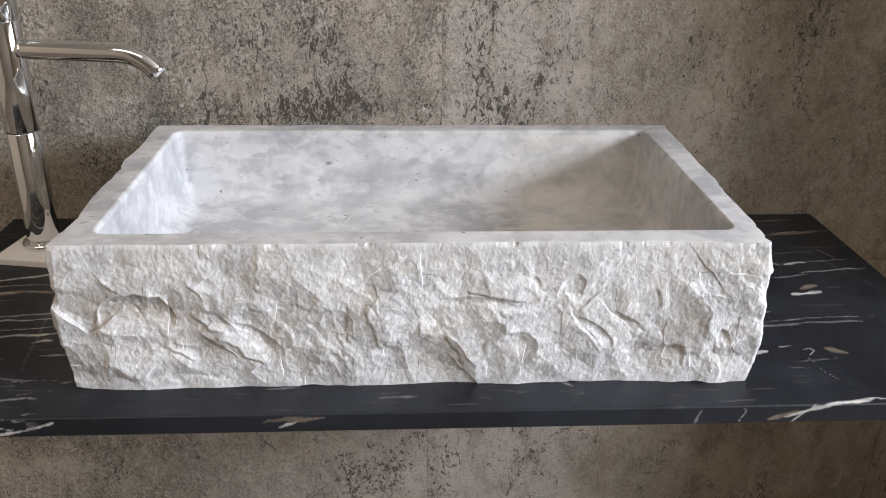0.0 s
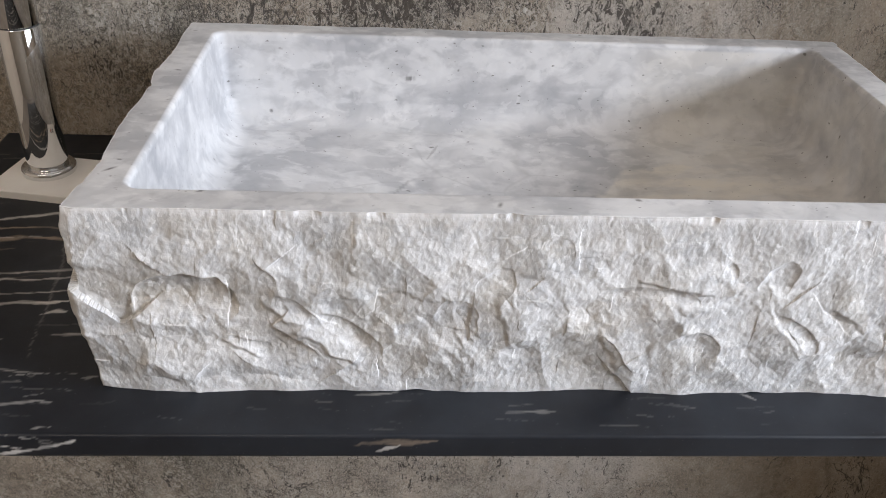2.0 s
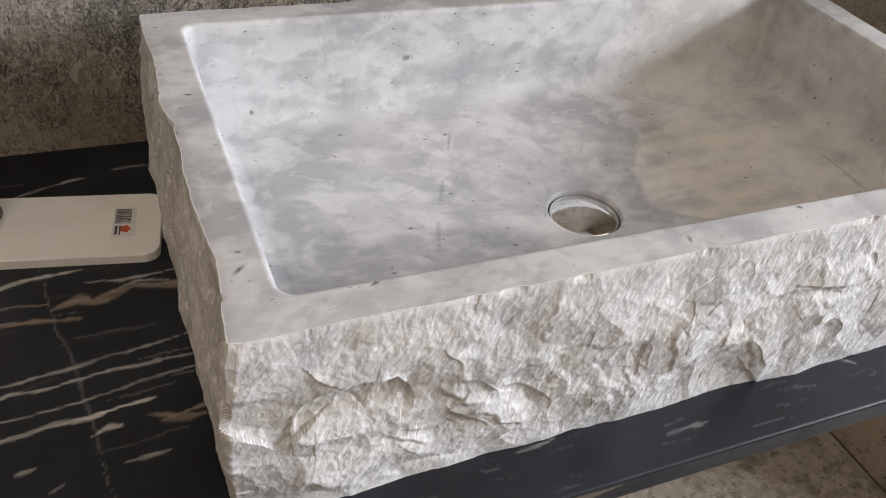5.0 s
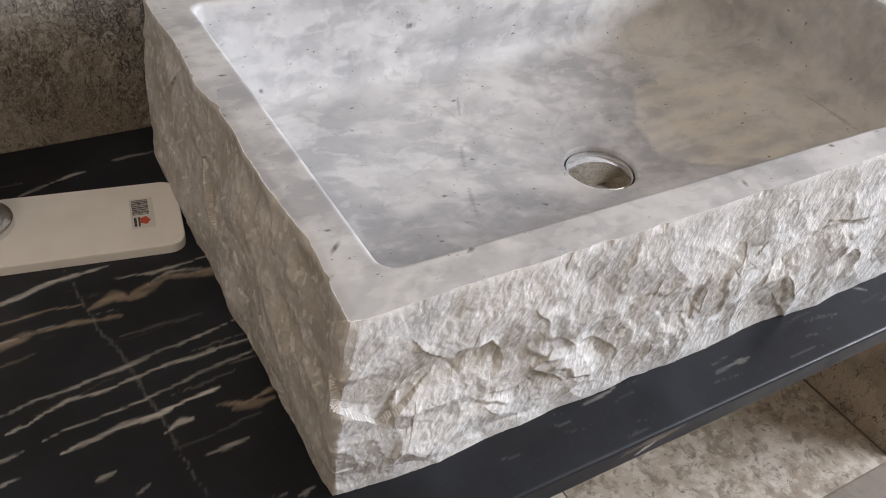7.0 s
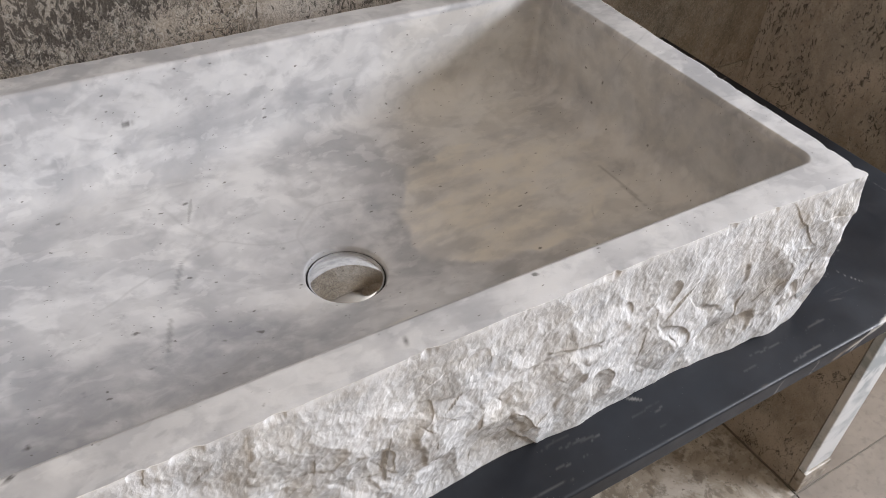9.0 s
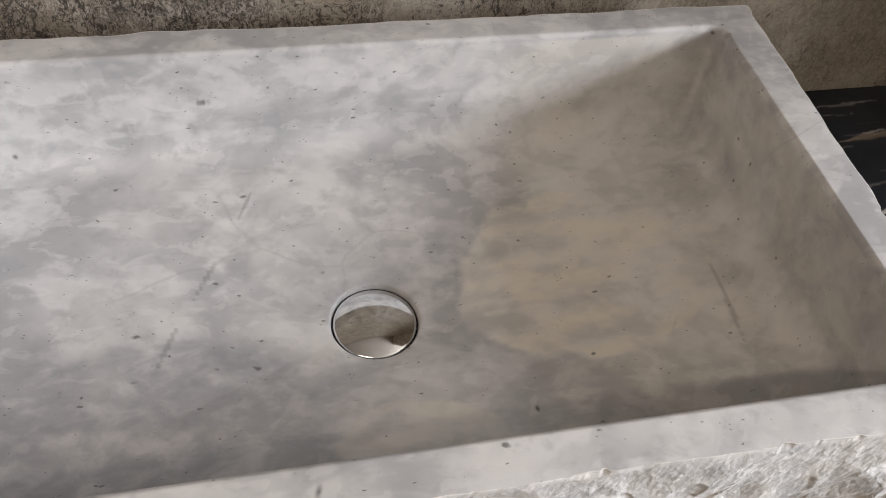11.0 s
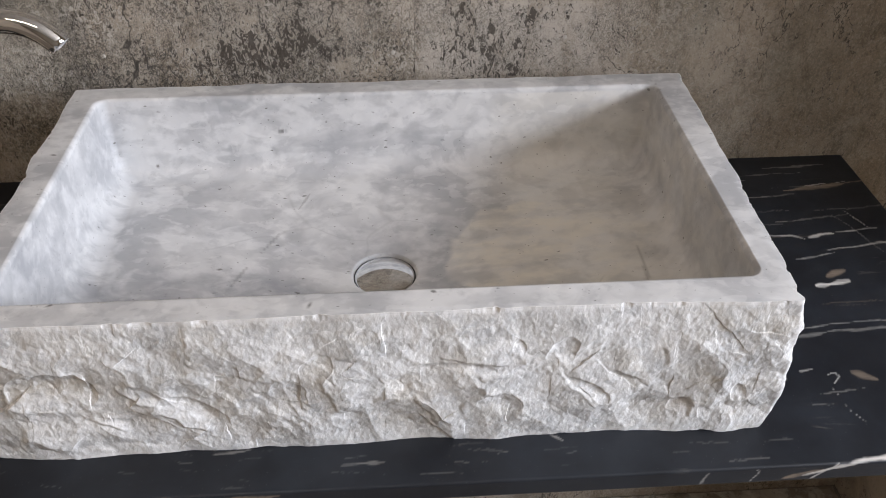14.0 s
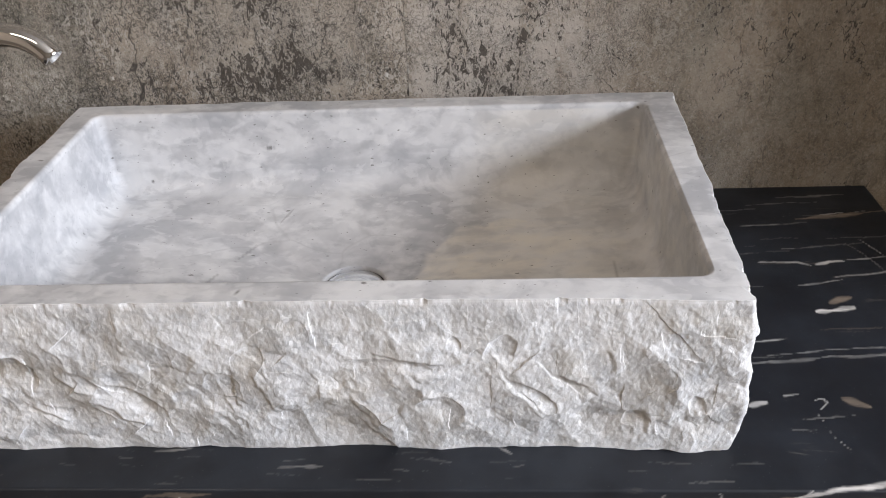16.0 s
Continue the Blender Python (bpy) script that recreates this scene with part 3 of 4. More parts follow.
def counter_slab():
    step = 0.0016
    nx, ny = int((CX1 - CX0) / step), int((CY1 - CY0) / step)
    xs, ys = np.linspace(CX0 + 0.002, CX1 - 0.002, nx), np.linspace(CY0 + 0.002, CY1, ny)
    X, Y = np.meshgrid(xs, ys)
    Z = np.full_like(X, TOP_Z)
    # a rounded arris and the front face hang on the first row, the same on both ends
    rows = [(-0.0014, -0.0006), (-0.002, -0.002)] + [(-0.002, -0.0032 - 0.00146 * k) for k in range(11)] + [(-0.002, -0.019), (-0.0014, -0.0205), (0.0, -0.021)]
    fx = [np.stack([xs, np.full(nx, ys[0] + dy), np.full(nx, TOP_Z + dz)], 1) for dy, dz in rows][::-1]
    V = np.concatenate(fx + [np.stack([X, Y, Z], 2).reshape(-1, 3)])
    total = len(rows) + ny
    idx = np.arange(total * nx).reshape(total, nx)
    F = np.stack([idx[:-1, :-1], idx[:-1, 1:], idx[1:, 1:], idx[1:, :-1]], 2).reshape(-1, 4).tolist()
    verts = V.tolist()
    for col, sgn in ((0, -1), (nx - 1, 1)):
        chain = [int(i) for i in idx[len(rows):, col]]
        prev = chain
        for d, dz in ((0.0014, -0.0006), (0.002, -0.002), (0.002, -0.0032), (0.002, -0.0178), (0.002, -0.019), (0.0, -0.021)):
            nxt = list(range(len(verts), len(verts) + len(chain)))
            verts += [(xs[col] + sgn * d, verts[i][1], TOP_Z + dz) for i in chain]
            F += [(a, b, d2, c) if sgn < 0 else (a, c, d2, b) for a, b, c, d2 in zip(prev, prev[1:], nxt, nxt[1:])]
            prev = nxt
    k = len(verts)
    verts += [(CX0, CY0 + 0.002, TOP_Z - 0.021), (CX1, CY0 + 0.002, TOP_Z - 0.021), (CX1, CY1, TOP_Z - 0.021), (CX0, CY1, TOP_Z - 0.021)]
    F += [(k, k + 3, k + 2, k + 1)]
    me = mesh_of("slab", verts, F, True)
    P = np.array(verts)
    # the veins run on over the front face
    px, py = P[:, 0], P[:, 1] - (TOP_Z - P[:, 2]) * (P[:, 1] < 0)
    vein, tan = np.zeros(len(P)), np.zeros(len(P))
    rng = random.Random(11)

    def lay(kind, x0, y0, x1, y1, half, strength=1.0, wobble=0.004):
        nonlocal vein, tan
        near = (px > min(x0, x1) - 0.02) & (px < max(x0, x1) + 0.02) & (py > min(y0, y1) - 0.03) & (py < max(y0, y1) + 0.03)
        v = strength * streak(px[near], py[near], x0, y0, x1, y1, half * (1.3 if x1 < -0.3 else 1.0), rng.randrange(1, 900), wobble, 0.3 if x1 - x0 < abs(y1 - y0) else 0.6)
        if kind == "v":
            vein[near] = np.maximum(vein[near], v)
        else:
            tan[near] = np.maximum(tan[near], v)

    def run(kind, pts, half, strength=1.0, wobble=0.0016):
        nonlocal vein, tan
        bx, by = [p[0] for p in pts], [p[1] for p in pts]
        near = (px > min(bx) - 0.012) & (px < max(bx) + 0.012) & (py > min(by) - 0.02) & (py < max(by) + 0.02)
        v = strength * vein_path(px[near], py[near], pts, half, rng.randrange(1, 900), wobble)
        layer = vein if kind == "v" else tan
        layer[near] = np.maximum(layer[near], v)

    # the bold veins of the west end
    run("v", ((-0.582, 0.246), (-0.49, 0.266), (-0.449, 0.278), (-0.412, 0.281)), 0.0034, 0.8)
    run("t", ((-0.582, 0.205), (-0.497, 0.223), (-0.474, 0.229), (-0.448, 0.227), (-0.415, 0.223)), 0.0048)
    run("v", ((-0.56, 0.213), (-0.497, 0.226), (-0.46, 0.230)), 0.0016, 0.55)
    run("t", ((-0.436, 0.237), (-0.416, 0.245), (-0.406, 0.238), (-0.372, 0.250), (-0.354, 0.243), (-0.328, 0.243)), 0.0062)
    run("v", ((-0.39, 0.247), (-0.372, 0.254), (-0.345, 0.250)), 0.0014, 0.5)
    run("t", ((-0.58, 0.236), (-0.493, 0.245), (-0.467, 0.247), (-0.432, 0.244)), 0.0024, 0.9)
    run("v", ((-0.58, 0.150), (-0.506, 0.162), (-0.471, 0.167), (-0.428, 0.172), (-0.393, 0.177), (-0.340, 0.186)), 0.0017, 0.55)
    run("v", ((-0.505, 0.147), (-0.491, 0.148), (-0.466, 0.157), (-0.437, 0.157), (-0.41, 0.161), (-0.38, 0.162), (-0.335, 0.163)), 0.0023, 0.72, 0.0024)
    run("v", ((-0.485, 0.132), (-0.46, 0.134), (-0.423, 0.137), (-0.391, 0.144), (-0.335, 0.153)), 0.0017, 0.6)
    run("v", ((-0.482, 0.116), (-0.453, 0.118), (-0.431, 0.123), (-0.409, 0.123), (-0.372, 0.128)), 0.0023, 1.0)
    run("t", ((-0.382, 0.114), (-0.364, 0.108), (-0.338, 0.114)), 0.0038)
    run("t", ((-0.372, 0.106), (-0.342, 0.104)), 0.0050, 0.7)
    run("v", ((-0.417, 0.105), (-0.405, 0.110), (-0.396, 0.109)), 0.0019, 0.7)
    run("v", ((-0.412, 0.264), (-0.387, 0.259), (-0.346, 0.263), (-0.330, 0.263)), 0.0022, 0.55)
    run("v", ((-0.46, 0.392), (-0.444, 0.399), (-0.415, 0.410), (-0.400, 0.413)), 0.0026, 0.55)
    run("v", ((-0.376, 0.421), (-0.330, 0.423)), 0.0030, 0.30)
    run("t", ((-0.505, 0.204), (-0.474, 0.209)), 0.0018, 0.6)
    for pts in (((-0.545, 0.120), (-0.498, 0.128)), ((-0.56, 0.100), (-0.495, 0.110)), ((-0.476, 0.055), (-0.455, 0.063), (-0.436, 0.064)), ((-0.444, 0.066), (-0.435, 0.072)),
                ((-0.545, 0.185), (-0.51, 0.190)), ((-0.56, 0.07), (-0.52, 0.077)), ((-0.40, 0.077), (-0.37, 0.080)), ((-0.465, 0.086), (-0.452, 0.09))):
        run("v", pts, 0.0018, 0.55)
    # the east end: long streaks, one pale island, a forked vein at the front
    run("t", ((0.51, 0.384), (0.573, 0.391), (0.621, 0.402)), 0.0048, 0.8)
    run("v", ((0.54, 0.393), (0.60, 0.401)), 0.0013, 0.5)
    for pts, half, strength in ((((0.44, 0.369), (0.522, 0.375)), 0.0018, 0.30), (((0.50, 0.436), (0.59, 0.442)), 0.0018, 0.30), (((0.46, 0.42), (0.55, 0.424)), 0.0014, 0.28), (((0.40, 0.405), (0.47, 0.409)), 0.0013, 0.3),
                                (((0.44, 0.291), (0.483, 0.290), (0.496, 0.283)), 0.0030, 0.50), (((0.503, 0.285), (0.517, 0.291), (0.535, 0.292)), 0.0048, 0.75), (((0.515, 0.260), (0.571, 0.269), (0.61, 0.272)), 0.0019, 0.55),
                                (((0.47, 0.245), (0.52, 0.256)), 0.0016, 0.35), (((0.539, 0.294), (0.59, 0.299)), 0.0020, 0.55), (((0.475, 0.318), (0.53, 0.322)), 0.0013, 0.3), (((0.563, 0.345), (0.582, 0.300)), 0.0009, 0.35),
                                (((0.474, 0.198), (0.495, 0.202), (0.516, 0.206)), 0.0062, 1.0), (((0.400, 0.151), (0.430, 0.154)), 0.0018, 0.5), (((0.385, 0.117), (0.427, 0.123), (0.465, 0.128), (0.53, 0.131)), 0.0024, 0.25),
                                (((0.40, 0.130), (0.48, 0.140), (0.55, 0.143)), 0.0013, 0.25), (((0.372, 0.061), (0.390, 0.066)), 0.0032, 0.55), (((0.43, 0.067), (0.438, 0.071), (0.441, 0.064), (0.430, 0.055)), 0.0010, 0.5),
                                (((0.428, 0.053), (0.434, 0.022), (0.445, 0.004)), 0.0006, 0.4), (((0.405, 0.074), (0.42, 0.077)), 0.0016, 0.4), (((0.368, -0.049), (0.391, -0.042), (0.415, -0.036), (0.438, -0.031), (0.462, -0.026), (0.50, -0.030)), 0.0030, 1.0),
                                (((0.372, -0.062), (0.386, -0.045), (0.398, -0.036)), 0.0020, 0.8), (((0.53, -0.028), (0.61, -0.022)), 0.0030, 0.8), (((0.275, -0.060), (0.283, -0.038)), 0.0014, 0.4), (((0.320, -0.058), (0.326, -0.044), (0.322, -0.036)), 0.0015, 0.45)):
        run("v", pts, half, strength)
    run("t", ((0.492, 0.213), (0.505, 0.220), (0.518, 0.224)), 0.0042, 0.75)
    run("t", ((0.455, 0.070), (0.478, 0.059)), 0.0050, 0.45)
    run("t", ((0.35, -0.052), (0.385, -0.044)), 0.0040, 0.7)
    # the front strip: crazed patches at the west end, blots further on
    for pts, half, strength in ((((-0.50, 0.034), (-0.435, 0.037), (-0.384, 0.030)), 0.0022, 0.28), (((-0.48, 0.004), (-0.433, 0.008)), 0.0020, 0.28), (((-0.374, -0.050), (-0.344, -0.041)), 0.0016, 0.8), (((-0.40, -0.046), (-0.374, -0.050)), 0.0013, 0.7),
                                (((-0.42, -0.007), (-0.383, 0.0)), 0.0018, 0.3), (((-0.038, -0.013), (0.001, -0.010)), 0.0022, 0.22), (((-0.154, 0.007), (-0.116, 0.011)), 0.0014, 0.3), (((0.150, 0.010), (0.160, 0.004)), 0.0022, 0.35)):
        run("v", pts, half, strength)
    # tan blots and crazing along the front
    for args in (("t", -0.150, -0.046, -0.088, -0.040, 0.0034, 0.55), ("v", -0.135, -0.049, -0.115, -0.043, 0.002, 0.6), ("v", -0.46, -0.054, -0.40, -0.040, 0.0013, 0.7), ("v", -0.40, -0.056, -0.375, -0.050, 0.0016, 0.8)):
        lay(*args)
    for _ in range(60):
        x, y, ln = rng.uniform(-0.56, -0.36), rng.uniform(-0.05, 0.035), rng.uniform(0.006, 0.022)
        lay("v", x, y, x + ln, y + rng.uniform(-0.006, 0.006), rng.uniform(0.0007, 0.0012), rng.uniform(0.12, 0.35))
    for _ in range(44):
        x, y, ln = rng.uniform(-0.57, 0.35), rng.uniform(-0.03, 0.03), rng.uniform(0.01, 0.045)
        lay("v", x, y, x + ln, y + rng.uniform(-0.006, 0.006), rng.uniform(0.0007, 0.0013), rng.uniform(0.04, 0.12))
    for _ in range(46):
        x, y, ln = rng.choice((rng.uniform(-0.58, -0.36), rng.uniform(0.37, 0.58))), rng.uniform(0.03, 0.44), rng.uniform(0.015, 0.08)
        lay(rng.choice("vvt"), x, y, x + ln, y + ln * rng.uniform(0.0, 0.12), rng.uniform(0.0009, 0.0017), rng.uniform(0.08, 0.24))
    # healed cracks across the veins
    for args in (("v", -0.446, 0.31, -0.406, 0.045, 0.0011, 0.16), ("v", -0.545, 0.20, -0.52, 0.02, 0.0012, 0.13), ("v", 0.545, 0.34, 0.60, 0.20, 0.0012, 0.15), ("v", 0.60, 0.20, 0.585, 0.02, 0.0012, 0.15)):
        lay(*args)
    float_layer(me, "vein", np.clip(vein, 0, 1))
    float_layer(me, "tan", np.clip(tan, 0, 1))
    return me


counter = tagged(part("counter", counter_slab(), BLACK), "polished black marble wall counter with white and tan veins", "counter")

# ---- the stone sink ----
OX0, OX1, OY0, OY1, RIM_Z = -0.336, 0.347, 0.0065, 0.400, 0.980
IX0, IX1, IY0, IY1 = -0.305, 0.315, 0.035, 0.372
DRAIN = (0.004, 0.199)


def rounded_rect(x0, x1, y0, y1, r, n):
    """n points, the same share of them to each side from corner to corner, and their outward normals; from the south-west corner, anticlockwise."""
    pts, nor = [], []
    shares = (0.42, 0.20, 0.18, 0.20)
    corners = ((x0, y0), (x1, y0), (x1, y1), (x0, y1))
    for k in range(4):
        (ax, ay), (bx, by) = corners[k], corners[(k + 1) % 4]
        length = math.hypot(bx - ax, by - ay)
        tx, ty = (bx - ax) / length, (by - ay) / length
        arc = r * math.pi / 4
        run = length - 2 * r + 2 * arc
        m = round(n * shares[k])
        for i in range(m):
            s = run * i / m
            if s < arc or s > run - arc:
                ang = math.pi / 4 - (s if s < arc else run - s) / max(r, 1e-9)
                along = r - r * math.sin(ang)
                inset = r - r * math.cos(ang)
                sign = -1 if s < arc else 1
                if sign > 0:
                    along = length - along
                px, py = ax + tx * along - ty * inset, ay + ty * along + tx * inset
                pts.append((px, py))
                nor.append((ty * math.cos(ang) + sign * tx * math.sin(ang), -tx * math.cos(ang) + sign * ty * math.sin(ang)))
            else:
                along = r + s - arc
                pts.append((ax + tx * along, ay + ty * along))
                nor.append((ty, -tx))
    return np.array(pts), np.array(nor)


def split_face(u, z, flank):
    """How far the hewn face stands out, in metres, along the girth u and the height z; flank: 1 on the calmer ends and back."""
    wu = u + 0.0060 * fbm(u * 24, z * 24, 3, 4, 0.5)
    wz = z + 0.0060 * fbm(u * 24 + 50, z * 24, 4, 4, 0.5)
    c, s = math.cos(0.75), math.sin(0.75)
    au, av = wu * c + wz * s, -wu * s + wz * c        # across and along the slanting breaks
    calm = 1 - 0.55 * smooth01(z, 0.925, 0.960) * (1 - flank)
    bold = 1 + 0.25 * flank
    d = 0.0030 * fbm(wu * 11, wz * 13, 21, 2)
    d = d + bold * calm * (0.0045 * chips(au / 0.050, av / 0.060, 31) + 0.0058 * chips(au / 0.027, av / 0.033, 33) - 0.0050 * chips(wu / 0.034, wz / 0.027, 39))
    patchy = 0.50 + 0.50 * smooth01(fbm(u * 14, z * 18, 37, 3), -0.25, 0.35)      # crumbly in places, clean breaks in others
    fine = 0.0022 * chips(wu / 0.0160, wz / 0.0130, 41) - 0.0014 * chips(au / 0.0110, av / 0.0140, 43)
    d = d + (0.35 + 0.65 * calm) * bold * patchy * fine
    # crumpled crystal: fine ridges at ever smaller sizes
    d = d + (0.55 + 0.45 * patchy) * 0.0011 * (0.22 - np.abs(fbm(wu * 58, wz * 50, 65, 4, 0.62)))
    d = d + 0.0003 * fbm(u * 210, z * 190, 61, 3, 0.6)
    # upright tool marks under the sawn edge
    return d + 0.0003 * fbm(u * 110, z * 42, 75, 3) * smooth01(z, 0.925, 0.955)


# hollows of the front: place, half width and height, depth, slant
SCOOPS = ((-0.264, 0.903, 0.036, 0.024, 0.0115, -0.10), (-0.230, 0.862, 0.019, 0.010, 0.0050, -0.3), (-0.150, 0.872, 0.034, 0.012, 0.0060, -0.75), (-0.185, 0.893, 0.026, 0.010, 0.0045, -0.75), (-0.076, 0.893, 0.018, 0.016, 0.0055, -0.6),
          (-0.050, 0.918, 0.012, 0.018, 0.0050, -0.2), (0.100, 0.868, 0.020, 0.015, 0.0060, -0.3), (0.150, 0.927, 0.010, 0.020, 0.0065, -0.3), (0.175, 0.880, 0.022, 0.009, 0.0055, -0.8), (0.113, 0.934, 0.008, 0.008, 0.0040, 0.0),
          (0.300, 0.870, 0.0075, 0.013, 0.0085, 0.2), (0.258, 0.856, 0.010, 0.012, 0.0070, 0.3), (0.060, 0.913, 0.035, 0.008, 0.0050, -0.1), (-0.010, 0.950, 0.014, 0.014, 0.0035, -0.4))
# broken edges of the front: from, to, height of the step, how far the raised side reaches; raised above a line that runs east
LEDGES = ((-0.240, 0.868, -0.214, 0.858, 0.0045, 0.016), (-0.183, 0.879, -0.148, 0.846, 0.0050, 0.020), (-0.207, 0.908, -0.180, 0.882, 0.0045, 0.016), (-0.066, 0.852, -0.108, 0.893, 0.0026, 0.022), (0.053, 0.925, 0.103, 0.917, 0.0050, 0.014),
          (0.080, 0.905, 0.101, 0.901, 0.0035, 0.010), (0.177, 0.866, 0.147, 0.908, 0.0028, 0.022), (0.228, 0.930, 0.236, 0.908, 0.0035, 0.016), (0.264, 0.868, 0.266, 0.838, 0.0045, 0.015),
          (-0.151, 0.974, -0.150, 0.952, 0.0028, 0.012), (-0.050, 0.905, -0.032, 0.870, 0.0035, 0.018), (0.030, 0.880, 0.048, 0.850, 0.0040, 0.020), (0.196, 0.900, 0.222, 0.884, 0.0035, 0.012), (-0.130, 0.915, -0.095, 0.906, 0.0035, 0.012))
# whitened bruises on the front: from, to, half width
BRUISES = ((-0.312, 0.978, -0.303, 0.958, 0.0009), (-0.231, 0.972, -0.224, 0.946, 0.0010), (-0.226, 0.976, -0.227, 0.950, 0.0007), (-0.196, 0.980, -0.192, 0.966, 0.0013), (-0.072, 0.972, -0.064, 0.952, 0.0009), (-0.151, 0.976, -0.150, 0.954, 0.0009),
           (-0.031, 0.956, -0.046, 0.944, 0.0008), (0.030, 0.974, 0.036, 0.958, 0.0008), (0.107, 0.958, 0.114, 0.946, 0.0009), (0.127, 0.974, 0.126, 0.958, 0.0006), (0.165, 0.972, 0.169, 0.958, 0.0007), (0.227, 0.938, 0.234, 0.920, 0.0009), (0.313, 0.972, 0.311, 0.954, 0.0007))


def sink_body():
    n, height = 2200, 0.160
    outer, nor = rounded_rect(OX0, OX1, OY0, OY1, 0.003, n)
    n = len(outer)
    u = np.concatenate([[0], np.cumsum(np.hypot(*(np.diff(outer, axis=0).T)))])
    girth = u[-1] + math.hypot(*(outer[0] - outer[-1]))
    front = nor[:, 1] < -0.7
    flank = 1.0 - smooth01(-nor[:, 1], 0.3, 0.9)
    # the block is not quite square: the east end runs out to the back, the front bows to the south-east
    outer[:, 0] += smooth01(outer[:, 0], 0.25, 0.347) * (-0.0085 + 0.0135 * outer[:, 1] / 0.39)
    outer[:, 1] -= 0.006 * smooth01(outer[:, 0], 0.20, 0.34) * (1 - smooth01(outer[:, 1], 0.0, 0.2))
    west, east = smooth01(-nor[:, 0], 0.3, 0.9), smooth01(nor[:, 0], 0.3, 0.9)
    inward = np.zeros((n, 2))
    for cx, cy in ((OX0, OY0), (OX1, OY0), (OX1, OY1), (OX0, OY1)):
        near = 1 - smooth01(np.hypot(outer[:, 0] - cx, outer[:, 1] - cy), 0.0, 0.045)
        inward += near[:, None] * np.array([-math.copysign(0.7, cx), math.copysign(0.7, 0.2 - cy)])
    rings, hollow, bruise = [], [], []
    levels = np.linspace(0, 1, 151)
    wrap = smooth01(u, girth - 0.05, girth)
    for lv in levels:
        z = TOP_Z + height * lv
        zz = np.full(n, z)
        d = (1 - wrap) * split_face(u, zz, flank) + wrap * split_face(u - girth, zz, flank)
        scoop = np.zeros(n)
        for sx, sz, ru, rz, depth, slant in SCOOPS:
            a, b = (outer[:, 0] - sx), (z - sz)
            c, s = math.cos(slant), math.sin(slant)
            rough = 0.009 * fbm(u * 30, zz * 30, 91, 4, 0.5)
            p, q = (a * c + b * s + rough) / ru, (-a * s + b * c + rough * 0.6) / rz
            # steep under the upper lip, running out below
            scoop = np.maximum(scoop, np.where(front, (0.85 if sx < -0.25 else 0.42) * depth * np.clip(1 - p * p - q * q, 0, 1) ** 0.55 * smooth01(q, -1.0, 0.55), 0))
        d = d - scoop
        wx, wz = outer[:, 0] + 0.008 * fbm(u * 30, zz * 30, 93, 4, 0.5), z + 0.008 * fbm(u * 30 + 30, zz * 30, 95, 4, 0.5)
        for x0, z0, x1, z1, step, reach in LEDGES:
            ln = math.hypot(x1 - x0, z1 - z0)
            s = ((wx - x0) * (x1 - x0) + (wz - z0) * (z1 - z0)) / ln ** 2
            off = (-(wx - x0) * (z1 - z0) + (wz - z0) * (x1 - x0)) / ln
            ends = smooth01(s, -0.25, 0.15) * (1 - smooth01(s, 0.85, 1.25))
            d = d + np.where(front, 0.50 * step * ends * smooth01(off, -0.0025, 0.0025) * np.exp(-np.maximum(off, 0) / reach), 0)
        keep = 0.30 + 0.15 * west + 0.05 * east
        taper = (keep + (1 - keep) * float(smooth01(np.array(1 - lv), 0.0, 0.16))) * (0.55 + 0.45 * float(smooth01(np.array(lv), 0.0, 0.15)))
        d = d * taper
        # the section leans back to the south and bulges at both ends
        belly = math.sin(math.pi * min(lv * 1.1, 1.0))
        spread_w, spread_e = 0.0055 * (1 - lv) + 0.0045 * belly, 0.0065 * (1 - lv) + 0.004 * math.sin(math.pi * lv ** 0.8)
        shift = np.column_stack([np.clip(outer[:, 0] / OX1, 0, 1) * spread_e - np.clip(outer[:, 0] / OX0, 0, 1) * spread_w, np.clip((OY1 - outer[:, 1]) / OY1, 0, 1) * (0.0060 * (1 - lv) - 0.001 * belly)])
        # small bites out of the sawn top edge
        bite = np.clip(fbm(u * 75, zz * 0 + 3, 81, 3) - 0.25, 0, 1) * 0.0045 * (1 - 0.8 * (nor[:, 1] > 0.5)) * float(smooth01(np.array(lv), 0.955, 1.0))
        d = d - bite
        lift = 0.0035 * np.clip(fbm(u * 34, u * 0, 83, 3) - 0.1, 0, 1) * (1 - lv) ** 10
        rings.append(np.column_stack([outer + shift + nor * d[:, None] + inward * (0.0025 * (1 - lv) ** 4), zz + lift]))
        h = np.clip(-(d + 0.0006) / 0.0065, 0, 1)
        # the west end's warm bounce light, put into the stone tint
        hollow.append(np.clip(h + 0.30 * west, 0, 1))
        white = np.clip(float(smooth01(np.array(lv), 0.955, 1.0)) * (0.55 + 0.6 * fbm(u * 60, zz, 87, 3)), 0, 1)
        for x0, z0, x1, z1, half in BRUISES:
            if min(z0, z1) - 0.004 < z < max(z0, z1) + 0.004:
                white = np.maximum(white, np.where(front, 0.9 * streak(outer[:, 0], zz, x0, z0, x1, z1, half * 1.5, int(900 + x0 * 999), 0.002, 0.5), 0))
        bruise.append(white)
    n_split = len(rings)
    edge = rings[-1][:, :2]
    inner, inor = rounded_rect(IX0, IX1, IY0, IY1, 0.011, 2200)
